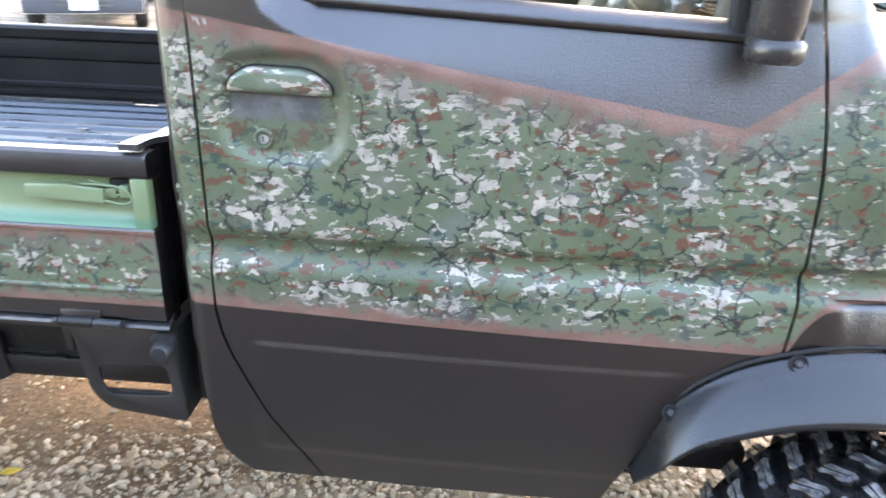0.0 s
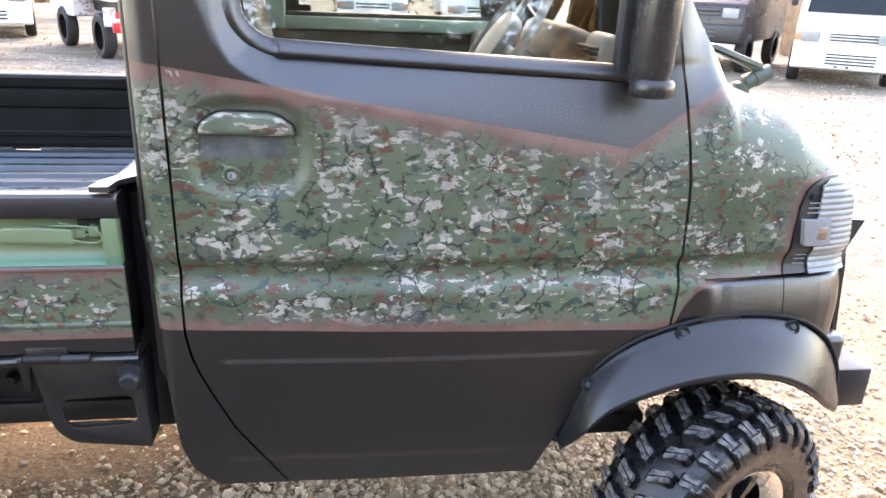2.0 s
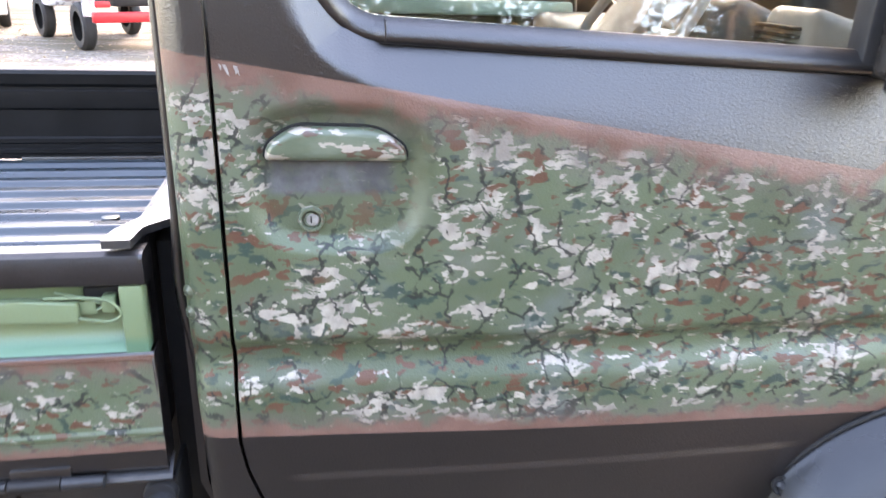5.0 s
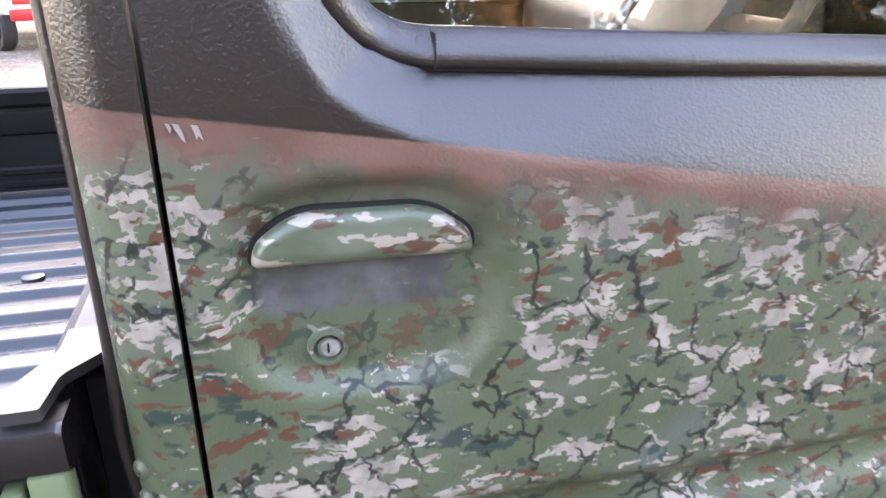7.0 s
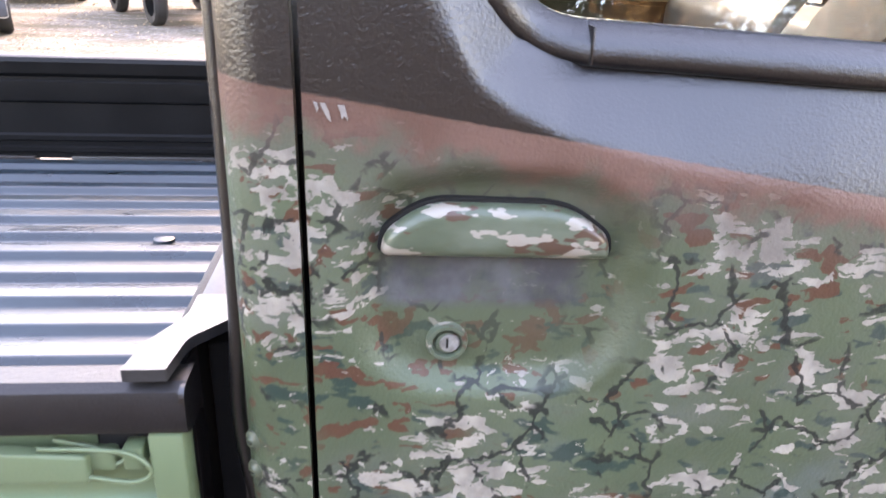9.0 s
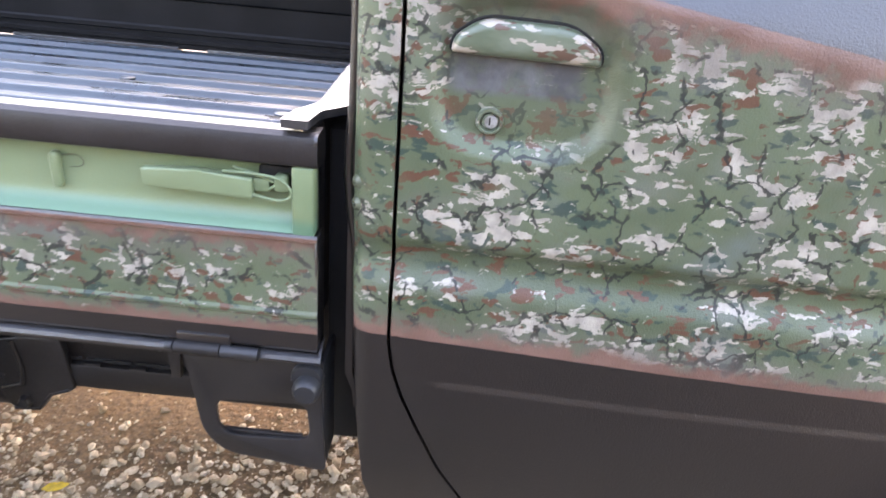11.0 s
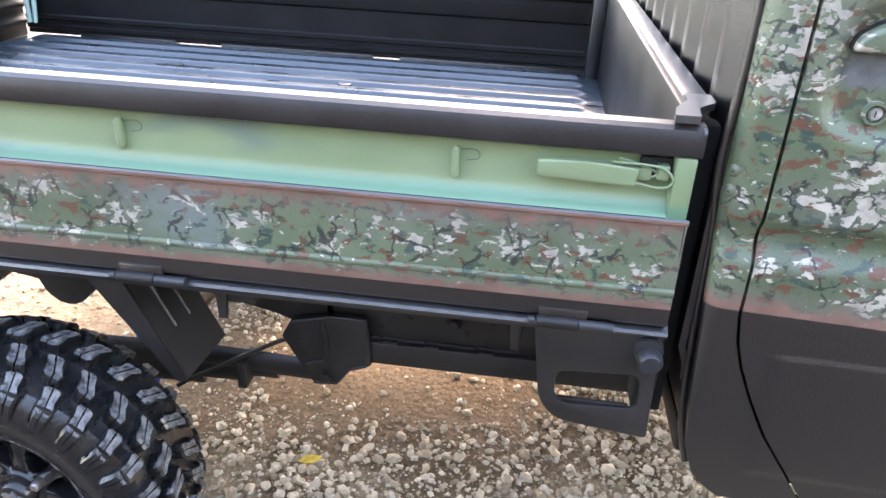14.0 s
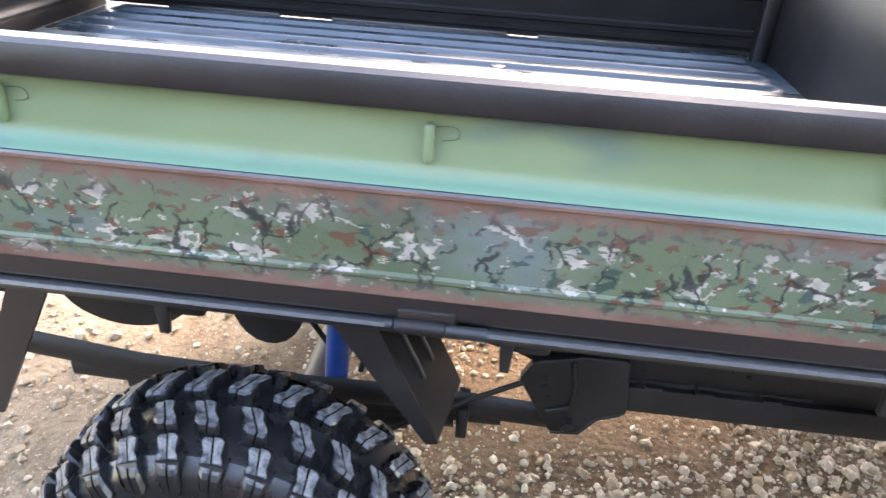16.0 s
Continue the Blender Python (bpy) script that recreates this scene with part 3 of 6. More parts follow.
CORNER_STROKES = [(-0.47, 1.190, 0.016), (-0.47, 1.085, 0.018), (-0.43, 1.100, 0.016), (-0.48, 0.940, 0.009), (-0.33, 0.985, 0.020), (-0.165, 1.000, 0.016), (-0.08, 1.035, 0.018), (-0.47, 0.83, 0.012)]
WING_STROKES = [(0.60, 1.099, 0.022), (0.60, 1.034, 0.016), (0.50, 0.953, 0.024), (0.57, 0.920, 0.019), (0.53, 0.884, 0.012), (0.50, 1.138, 0.015), (0.62, 1.173, 0.019), (0.67, 0.956, 0.015)]
CAB_STROKES = DOOR_STROKES + BAND_STROKES + CORNER_STROKES + WING_STROKES


def pale_field(x, z, strokes):
    out = np.zeros_like(np.asarray(x, float))
    for cx, cz, size in strokes:
        out = np.maximum(out, np.exp(-0.5 * (((x - cx) / (1.5 * size)) ** 2 + ((z - cz) / (0.85 * size)) ** 2)))
    return out


def grip_grey(x, z):
    return smooth01(x, -0.405, -0.385) * smooth01(x, -0.245, -0.265) * smooth01(z, 1.082, 1.092) * smooth01(z, 1.150, 1.135)


def grip_dish(x, z):
    """1 on the rim of the dished grip behind the door handle, less inside it."""
    u, w = (x + 0.316) / 0.100, (z - 1.106) / 0.085
    return (np.abs(u) ** 3.2 + np.abs(w) ** 3.2) ** (1 / 3.2)


def grip_mist(x, z):
    d = grip_dish(x, z)
    return 0.80 * smooth01(d, 0.78, 0.88) * smooth01(d, 1.16, 1.04) * smooth01(x - 0.9 * (1.10 - z), -0.36, -0.30) + 0.35 * smooth01(d, 0.88, 0.76)


def side_y(x, z):
    """The near flank of the cab: how far in the sheet metal lies."""
    x, z = np.asarray(x, float), np.asarray(z, float)
    y = even([(-0.5, -0.004), (-0.45, -0.005), (-0.3, -0.010), (-0.1, -0.019), (0.1, -0.022), (0.45, -0.021), (0.6, -0.016), (0.7, -0.005), (0.76, 0.004), (0.81, 0.013), (0.84, 0.022), (0.862, 0.034), (0.88, 0.052), (0.895, 0.080), (0.908, 0.11)], x)
    # character line: the upper panel turns under, the band below it faces up
    band = smooth01(x, -0.52, -0.40) * 0.5 + 0.5
    y = y + 0.013 * band * (smooth01(z, 0.912, 0.884) - smooth01(z, 0.878, 0.836))
    y = y - 0.004 * smooth01(z, 0.878, 0.836)
    # raised lower panel with a ledge on top
    inset = smooth01(x, -0.40, -0.365) * smooth01(x, 0.345, 0.300)
    y = y - 0.007 * inset * 0.4 * smooth01(z, 0.7085, 0.7035) * smooth01(z, 0.480, 0.497)
    y = y + 0.16 * np.clip(0.56 - z, 0, None) ** 1.6
    y = y + shoulder_depth(x, z)
    y = y + np.clip(z - 1.27 - 0.10 * smooth01(x, -0.355, -0.40), 0, None) * 0.16
    y = y + 0.30 * np.clip(z - 1.19, 0, None) * smooth01(x, 0.43, 0.53)
    # the wing rolls over into the bonnet
    crest = np.interp(x, [p[1] for p in NOSE[::-1]], [p[0] for p in NOSE[::-1]])
    y = y + 0.070 * np.clip(1 - (crest - z) / 0.12, 0, 1) ** 2.4 * smooth01(z, 1.0, 1.08) * smooth01(x, 0.50, 0.60)
    # rounded rear corner of the cab
    back = np.clip((-0.466 - x) / 0.034, 0, 1)
    y = y + 0.034 * (1 - np.sqrt(np.clip(1 - back ** 2, 0, 1)))
    # dished grip behind the door handle
    y = y + 0.015 * smooth01(grip_dish(x, z), 1.07, 0.80)
    # the black lower corner of the nose stands proud of the painted wing
    y = y - 0.010 * smooth01(z, 0.853, 0.844) * smooth01(x, 0.515, 0.56)
    y = y + 0.020 * np.clip((z - 0.755) / 0.095, 0, 1) ** 2 * smooth01(z, 0.853, 0.850) * smooth01(x, 0.52, 0.58)
    return y


def upper_line(x):
    return np.maximum(1.239 - (x + 0.448) * 0.1585, 1.112 + (x - 0.355) * 0.625)


def paint_edge(x, z):
    """Signed distance in from the border of the camouflage field on the cab."""
    top = (upper_line(x) - z) * 0.97
    low = z - even([(-0.5, 0.773), (0.47, 0.752), (0.485, 0.762), (0.50, 0.80), (0.525, 0.832), (0.56, 0.846), (0.9, 0.852)], x)
    low = low * even([(-0.5, 1.5), (0.47, 1.5), (0.52, 2.2), (0.9, 2.2)], x)
    lamp = 1.9 * (even([(0.80, 0.710), (0.90, 0.712), (1.0, 0.714), (1.03, 0.722), (1.05, 0.742), (1.062, 0.79), (1.075, 0.86), (1.3, 1.2)], z) - x) * 0.9
    return np.minimum(np.minimum(top, low), lamp)


def side_panel(name, z_low, z_high, left, right, parent, steps=0.006, inset=(0.0, 0.0), keep=None, mirror=False, material=None):
    zs = np.linspace(z_low, z_high, int((z_high - z_low) / steps) + 1)
    L, R = even(left, zs) + inset[0], even(right, zs) - inset[1]
    cols = max(4, int((R - L).max() / steps) + 1)
    f = np.linspace(0, 1, cols)
    X = L[:, None] + (R - L)[:, None] * f
    Z = np.repeat(zs[:, None], cols, 1)
    Y = side_y(X, Z)
    E = paint_edge(X, Z)
    hole = None
    if keep is not None:
        xc, zc = (X[:-1, :-1] + X[1:, 1:]) / 2, (Z[:-1, :-1] + Z[1:, 1:]) / 2
        hole = keep(xc, zc)
    if mirror:
        Y = 1.475 - Y
    return part(name, grid_mesh(name, X, Y, Z, E, hole, fold_dir=(0, -1 if mirror else 1, 0), calm=grip_mist(X, Z), bare=grip_grey(X, Z), pale=pale_field(X, Z, CAB_STROKES)), material or CAMO, parent)


def outside_window(x, z):
    """True where the door is metal; False in its window opening."""
    low = even(TRIM_LINE, x) + 0.008
    corner = np.hypot(np.minimum(x + 0.255, 0), np.minimum(z - low - 0.07, 0)) < 0.07
    front = x < np.minimum(0.345, even(FRONT_GAP, z)[()] if np.isscalar(z) else np.interp(z, [p[0] for p in FRONT_GAP], [p[1] for p in FRONT_GAP]) - 0.06)
    return ~((z > low) & (x > -0.325) & corner & front & (z < 1.64))


truck = thing("pickup_truck", "lifted mini pickup truck, camouflage over textured black, parked on gravel", "pickup truck")


def build_cab():
    door = side_panel("door", 0.428, 1.70, REAR_GAP, FRONT_GAP, truck, 0.0045, (0.003, 0.003), outside_window)
    tagged(door, label="camouflage-painted driver's door with black lower half")
    side_panel("cab_corner", 0.426, 1.72, CAB_REAR, REAR_GAP, truck, 0.005, (0.0, 0.002))
    side_panel("front_wing", 0.66, 1.72, FRONT_GAP, NOSE, truck, 0.005, (0.003, 0.0))
    side_panel("passenger_door", 0.428, 1.70, REAR_GAP, FRONT_GAP, truck, 0.02, (0.003, 0.003), outside_window, True)
    side_panel("passenger_corner", 0.426, 1.72, CAB_REAR, REAR_GAP, truck, 0.02, (0.0, 0.003), None, True)
    side_panel("passenger_wing", 0.66, 1.72, FRONT_GAP, NOSE, truck, 0.02, (0.003, 0.0), None, True)
    # dark sheet standing in for the shade inside the panel gaps, below the window line
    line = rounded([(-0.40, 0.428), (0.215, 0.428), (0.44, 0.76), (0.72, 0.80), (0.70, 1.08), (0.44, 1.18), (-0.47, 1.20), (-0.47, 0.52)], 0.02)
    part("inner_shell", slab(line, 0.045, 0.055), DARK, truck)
    part("far_inner_shell", slab(line, 1.42, 1.43), DARK_TRIM, truck)
    for y0, y1, name in ((0.03, 0.10, "door_inner_sill"), (1.365, 1.43, "far_door_inner_sill")):
        part(name, box(-0.44, 0.42, y0, y1, 1.17 if y0 < 1 else 1.198, 1.222 if y0 < 1 else 1.242, 0.012), SHADE_GREEN if y0 > 1 else DARK_TRIM, truck)
    part("far_window_seal", box(-0.43, 0.40, 1.385, 1.41, 1.242, 1.256, 0.003), DARK_TRIM, truck)
    for x0, x1 in ((-0.475, -0.45), (-0.445, -0.335)):
        part("far_pillar", box(x0, x1, 1.36, 1.42, 1.20, 1.70, 0.01), SHADE_GREEN, truck)
    # sill lip below the door
    part("sill", tube([(-0.40, 0.015, 0.425), (-0.2, 0.010, 0.424), (0.225, 0.008, 0.426)], 0.008, 8), LINER, truck)
    part("cab_floor", box(-0.47, 0.50, 0.06, 1.41, 0.45, 0.50, 0.01), UNDER, truck)
    part("cab_edge", tube(curve([(-0.5015, 0.033, 1.70), (-0.5015, 0.033, 1.20), (-0.503, 0.033, 1.06), (-0.507, 0.033, 0.99), (-0.504, 0.033, 0.93), (-0.496, 0.033, 0.86), (-0.490, 0.033, 0.70), (-0.479, 0.033, 0.56), (-0.456, 0.033, 0.46)], 6), 0.0065, 8), LINER, truck, "black flanged rear edge of the cab")
    # black block added to keep light from showing through the bed-to-cab gap
    part("cab_mount", box(-0.545, -0.496, 0.10, 0.16, 0.50, 1.0, 0.004), DARK, truck)
    low_edge = [(x + 0.001, z) for z, x in CAB_REAR if 0.44 < z < 0.93]
    part("cab_rear_lower", slab(low_edge + [(x + 0.02, z) for x, z in low_edge[::-1]], 0.031, 1.444), LINER, truck)
    # bonnet, screen, roof
    prof = [(x, z) for z, x in NOSE if z < 1.22]
    fs = np.linspace(0, 1, 14)
    rim = [0.050 + 0.043 * float(smooth01(z, 0.99, 1.08)) for x, z in prof]
    P = np.array([[(x + 0.02 * math.sin(math.pi * f), y0 + (1.475 - 2 * y0) * f, z - 0.004) for f in fs] for (x, z), y0 in zip(prof, rim)])
    part("bonnet", grid_mesh("bonnet", P[..., 0], P[..., 1], P[..., 2], np.where(P[..., 2] < 0.853, -0.05, 0.2), fold=0.01, pale=np.full(P.shape[:2], 0.2), fold_dir=(-1, 0, 0)), CAMO, truck)
    part("windscreen", slab([(0.565, 1.22), (0.19, 1.70), (0.195, 1.705), (0.57, 1.225)], 0.12, 1.355), GLASS, truck).visible_shadow = False
    part("roof", box(-0.50, 0.20, 0.09, 1.385, 1.705, 1.735, 0.012), LINER, truck)
    # ribbed rear wall of the cab with its window
    ys = np.linspace(0.03, 1.445, 260)
    rib = 0.013 * np.clip(np.sin((ys - 0.19) * 2 * math.pi / 0.135) * 1.3, -1, 1)
    for z0, z1 in ((0.62, 1.28),):
        zs = np.linspace(z0, z1, 24)
        fade = smooth01(zs, z0 + 0.02, z0 + 0.05) * smooth01(zs, z1 - 0.01, z1 - 0.04)
        Y, Z = np.meshgrid(ys, zs)
        part("cab_rear_wall", grid_mesh("cab_rear_wall", -0.494 + rib[None, :] * fade[:, None], Y, Z, fold=0.01, fold_dir=(1, 0, 0)), LINER, truck)
    part("rear_window", slab([(-0.494, 1.28), (-0.486, 1.28), (-0.46, 1.66), (-0.468, 1.66)], 0.10, 1.375), GLASS, truck).visible_shadow = False
    part("roof_rail", box(-0.50, -0.46, 0.06, 1.41, 1.66, 1.71, 0.008), LINER, truck)
    # handle, lock, trim, glass, bolts
    lever = rounded([(-0.397, 1.129), (-0.394, 1.146), (-0.366, 1.167), (-0.270, 1.165), (-0.240, 1.143), (-0.238, 1.126)], [0.006, 0.014, 0.02, 0.02, 0.014, 0.006])
    shadow = rounded([(-0.3992, 1.1300), (-0.3965, 1.1472), (-0.3670, 1.1697), (-0.2690, 1.1677), (-0.2377, 1.1445), (-0.2358, 1.1280)], [0.006, 0.014, 0.02, 0.02, 0.014, 0.006])
    # near-black plate painting the shaded gap round the flap
    part("handle_recess", slab(shadow, 0.0005, 0.016), DARK, door)
    cx, cz = -0.3175, 1.147
    rings = [[(cx + (x - cx) * (1 - 2 * i / 0.16), y, cz + (z - cz) * (1 - 2 * i / 0.042)) for x, z in lever]
             for y, i in ((0.016, 0.0), (-0.001, 0.0), (-0.0045, 0.0010), (-0.0075, 0.0030), (-0.0096, 0.0065), (-0.0104, 0.012))]
    n = len(lever)
    faces = [(r * n + k, r * n + (k + 1) % n, (r + 1) * n + (k + 1) % n, (r + 1) * n + k) for r in range(len(rings) - 1) for k in range(n)]
    bm = bmesh.new()
    bm.from_mesh(mesh_of("flap", [p for r in rings for p in r], faces + [tuple(range((len(rings) - 1) * n, len(rings) * n))]))
    bmesh.ops.recalc_face_normals(bm, faces=bm.faces[:])
    hm = part("door_handle", bm, make_handle(), door, "camouflage-painted flap handle")
    hm.data.attributes.new("edge", "FLOAT", "POINT").data.foreach_set("value", [0.2] * len(hm.data.vertices))
    hm.data.attributes.new("calm", "FLOAT", "POINT").data.foreach_set("value", [0.35] * len(hm.data.vertices))
    ly = float(side_y(-0.348, 1.057))
    lk = part("lock", moved(lathe([(0, -0.004), (0.008, -0.004), (0.009, -0.001), (0.0105, -0.001), (0.0115, -0.006), (0.014, -0.006), (0.0155, -0.002), (0.0155, 0.006)], 28), Matrix.Translation((-0.348, ly, 1.057))), hm.data.materials[0], door, "painted key lock")
    lk.data.attributes.new("edge", "FLOAT", "POINT").data.foreach_set("value", [0.2] * len(lk.data.vertices))
    part("lock_face", moved(lathe([(0, -0.0046), (0.0065, -0.0046), (0.0078, -0.0035)], 20), Matrix.Translation((-0.3465, ly, 1.0565))), plain("pale brushed lock paint", (0.25, 0.24, 0.22), 0.4, vary=0.4, scale=90), door, "pale paint dabbed on the lock")
    part("keyhole", box(-0.3488, -0.3472, ly - 0.0050, ly - 0.003, 1.053, 1.061, 0), DARK, door)
    xs = np.linspace(-0.262, 0.365, 40)
    low = [(x, float(side_y(x, even(TRIM_LINE, x)[()])) - 0.002, float(even(TRIM_LINE, x)) + 0.010) for x in xs]
    bend = []
    for k in range(12):
        a = math.pi * (1 - 0.5 * k / 12)
        bend.append((-0.262 + 0.072 * math.cos(a), 0.0, low[0][2] + 0.072 - 0.072 * math.sin(a)))
    rise = [(-0.334, 0.0, z) for z in np.linspace(1.62, bend[0][2] + 0.01, 14)]
    path = [(x, float(side_y(x, z)) - 0.002, z) for x, _, z in rise + bend]
    part("window_trim", moulding(path + low[:3], 0.0), LINER, door, "textured black window surround")
    part("window_sill_trim", moulding(low, 0.0006), LINER, door, "textured black window sill strip")
    jx, jy, jz = low[0]
    part("trim_joint", box(jx - 0.0003, jx + 0.0012, jy - 0.0106, jy + 0.004, jz - 0.0132, jz + 0.0110, 0.0004), LINER, door)
    part("window_glass", moved(slab([(-0.335, 1.25), (0.37, 1.22), (0.36, 1.35), (0.17, 1.66), (-0.335, 1.66)], 0.0, 0.004), pose(0, 0.040, 1.24, -9, 0, 0) @ pose(0, 0, -1.24)), GLASS, door).visible_shadow = False
    part("far_window_glass", slab([(-0.335, 1.255), (0.37, 1.225), (0.36, 1.35), (0.17, 1.66), (-0.335, 1.66)], 1.418, 1.422), GLASS, truck).visible_shadow = False
    part("window_channel", box(0.318, 0.345, 0.005, 0.04, 1.235, 1.60, 0.004), SATIN, door)
    for z in (0.940, 0.968):
        at = Matrix.Translation((-0.493, float(side_y(-0.493, z)), z)) @ pose(0, 0, 0, 0, 0, -42)
        screw = part("striker_screw", moved(lathe([(0, -0.004), (0.004, -0.004), (0.006, -0.002), (0.0085, -0.001), (0.0095, 0.003)], 18), at), OLIVE, truck, "small painted screw with a washer")
        part("screw_slot", moved(box(-0.0025, 0.0025, -0.0048, -0.003, -0.0006, 0.0006, 0), at), DARK, screw)
    chips = ([(-0.4375, 1.2330), (-0.4350, 1.2322), (-0.4340, 1.2290), (-0.4352, 1.2265), (-0.4362, 1.2295)],
             [(-0.4335, 1.2325), (-0.4300, 1.2318), (-0.4280, 1.2270), (-0.4268, 1.2205), (-0.4290, 1.2228), (-0.4305, 1.2262), (-0.4320, 1.2290)],
             [(-0.4225, 1.2312), (-0.4185, 1.2308), (-0.4172, 1.2262), (-0.4162, 1.2212), (-0.4186, 1.2246), (-0.4200, 1.2222), (-0.4210, 1.2270)])
    bare = plain("chipped pale primer", (0.30, 0.275, 0.25), 0.6)
    for chip in chips:
        part("paint_chip", slab(chip, float(side_y(chip[0][0], 1.226)) - 0.0012, float(side_y(chip[0][0], 1.226)) + 0.001), bare, door, "bare pale chip in the paint")
    # wing mirror: base, stalk and head
    part("mirror_base", slab(rounded([(0.335, 1.222), (0.41, 1.222), (0.408, 1.345), (0.36, 1.38), (0.335, 1.38)], 0.012), -0.016, 0.03, bevel=0.004), MIRROR, door)
    part("mirror_stalk", moved(lathe([(0, 0), (0.034, 0), (0.038, 0.006), (0.038, 0.024), (0.033, 0.030), (0, 0.030)], 28, "z"), Matrix.Translation((0.362, -0.045, 1.210))), MIRROR, door)
    part("mirror_head", moved(lathe([(0, 0.028), (0.030, 0.03), (0.034, 0.05), (0.036, 0.20), (0.030, 0.24), (0, 0.25)], 28, "z"), Matrix.Translation((0.359, -0.045, 1.210))), MIRROR, door)


def build_front():
    # wheel-arch flare, from the body line out over the tyre
    top = curve([(0.266, -0.012, 0.497), (0.290, -0.018, 0.57), (0.33, -0.022, 0.655), (0.402, -0.026, 0.718), (0.502, -0.028, 0.757), (0.619, -0.026, 0.773), (0.745, -0.020, 0.758), (0.828, -0.012, 0.712), (0.874, -0.008, 0.648), (0.892, -0.006, 0.590)], 10)
    low = curve([(0.276, -0.045, 0.500), (0.299, -0.092, 0.566), (0.325, -0.10, 0.602), (0.369, -0.105, 0.636), (0.477, -0.108, 0.675), (0.59, -0.108, 0.690), (0.687, -0.104, 0.678), (0.765, -0.095, 0.640), (0.822, -0.078, 0.596), (0.862, -0.060, 0.570)], 10)
    lines = []
    for a, b in zip(top, low):
        mid = [a + Vector((0, 0.012, 0.002)), a + Vector((0, 0, 0.004))]
        for f in np.linspace(0.06, 0.94, 9):
            p = a.lerp(b, f)
            swell = math.sin(math.pi * f)
            mid.append(p + Vector((0, -0.005 * swell, 0.005 * swell)))
        mid += [b, b + Vector((0, 0.006, -0.012)), b + Vector((0, 0.03, -0.008)), b + Vector((0, 0.10, 0.01))]
        lines.append(mid)
    P = np.array([[tuple(p) for p in l] for l in lines])
    flare = part("wheel_arch_flare", grid_mesh("flare", P[..., 0], P[..., 1], P[..., 2], fold=0), FLARE, truck, "smooth satin black wheel-arch flare")
    part("gasket", tube([p + Vector((0, -0.001, 0.0085)) for p in top], 0.0042, 8), DARK, flare, "thin black rubber gasket")
    for x, z in ((0.331, 0.637), (0.506, 0.741), (0.748, 0.737), (0.277, 0.50)):
        i = min(range(len(top)), key=lambda k: abs(top[k].x - x) + abs(top[k].z - z))
        n = Vector((0.0, -0.85, 0.45)).normalized()
        at = Matrix.Translation(top[i].lerp(low[i], 0.13) + Vector((0, -0.003, 0.005))) @ n.to_track_quat("-Y", "Z").to_matrix().to_4x4()
        big = 0.55 if z < 0.52 else 1.0
        part("bolt_pocket", moved(lathe([(0.0145 * big, 0.003), (0.0145 * big, -0.0012), (0.0128 * big, -0.0016), (0.0115 * big, 0.002), (0, 0.0025)], 24), at), DARK, flare)
        part("bolt", moved(lathe([(0, -0.003), (0.005 * big, -0.003), (0.0072 * big, -0.001), (0.0072 * big, 0.002)], 6), at), SATIN, flare)
    part("wing_liner", box(0.22, 0.90, 0.10, 0.34, 0.66, 0.78, 0.02), DARK, truck)
    # black lower corner and seam, bumper corner and steel bumper
    part("corner_seam", tube([(0.719, float(side_y(0.719, z)) + 0.0004, z) for z in np.linspace(0.765, 0.846, 14)], 0.0014, 6), DARK, truck)
    part("bumper_corner", moved(box(0.80, 0.905, 0.01, 0.20, 0.60, 0.702, 0.014, 3), Matrix.Identity(4)), LINER, truck)
    part("front_bumper", box(0.905, 0.995, 0.02, 1.455, 0.52, 0.615, 0.006), SATIN, truck, "plain black steel bumper beam")
    part("grille", box(0.862, 0.90, 0.18, 1.29, 0.62, 0.86, 0.01), SATIN, truck)
    # plate standing off the front
    part("front_guard", slab(rounded([(0.93, 0.912), (1.016, 0.906), (0.984, 0.832), (0.93, 0.80)], 0.004), 0.18, 0.20), SATIN, truck)
    # headlamp wrapped round the corner
    zs = np.linspace(0.850, 1.056, 34)
    back = even([(0.850, 0.712), (0.90, 0.715), (1.0, 0.717), (1.03, 0.726), (1.045, 0.740), (1.056, 0.768)], zs)
    front = even([(0.850, 0.880), (0.95, 0.861), (1.056, 0.828)], zs)
    f = np.linspace(0, 1, 22)
    X = back[:, None] + (front - back)[:, None] * f
    Z = np.repeat(zs[:, None], 22, 1)
    Y = side_y(X, Z) - 0.004
    lamp = part("headlamp", grid_mesh("headlamp", X, Y, Z, fold=0.02), SATIN, truck, "black-backed headlamp wrapped round the corner")
    zs2 = np.linspace(0.856, 1.051, 90)
    b2 = even([(0.85, 0.770), (0.91, 0.765), (0.975, 0.759), (1.04, 0.756), (1.051, 0.775)], zs2)
    f2 = even([(0.85, 0.874), (0.95, 0.855), (1.051, 0.824)], zs2)
    X2 = b2[:, None] + (f2 - b2)[:, None] * f
    Z2 = np.repeat(zs2[:, None], 22, 1)
    Y2 = side_y(X2, Z2) - 0.008 - 0.0028 * np.abs(np.sin(Z2 * math.pi / 0.0125))
    part("lens", grid_mesh("lens", X2, Y2, Z2, fold=0.004), LAMP, lamp, "ribbed clear lens")
    sig = np.linspace(0, 1, 10)
    X3 = (0.722 + 0.062 * sig)[None, :] + np.linspace(0.010, 0, 8)[:, None]
    Z3 = np.repeat(np.linspace(0.922, 0.974, 8)[:, None], 10, 1)
    Y3 = side_y(X3, Z3) - 0.019 - 0.004 * np.sin(sig * math.pi)[None, :]
    part("side_signal", grid_mesh("side_signal", X3, Y3, Z3, fold=0.014), LAMP, lamp, "clear side turn signal")
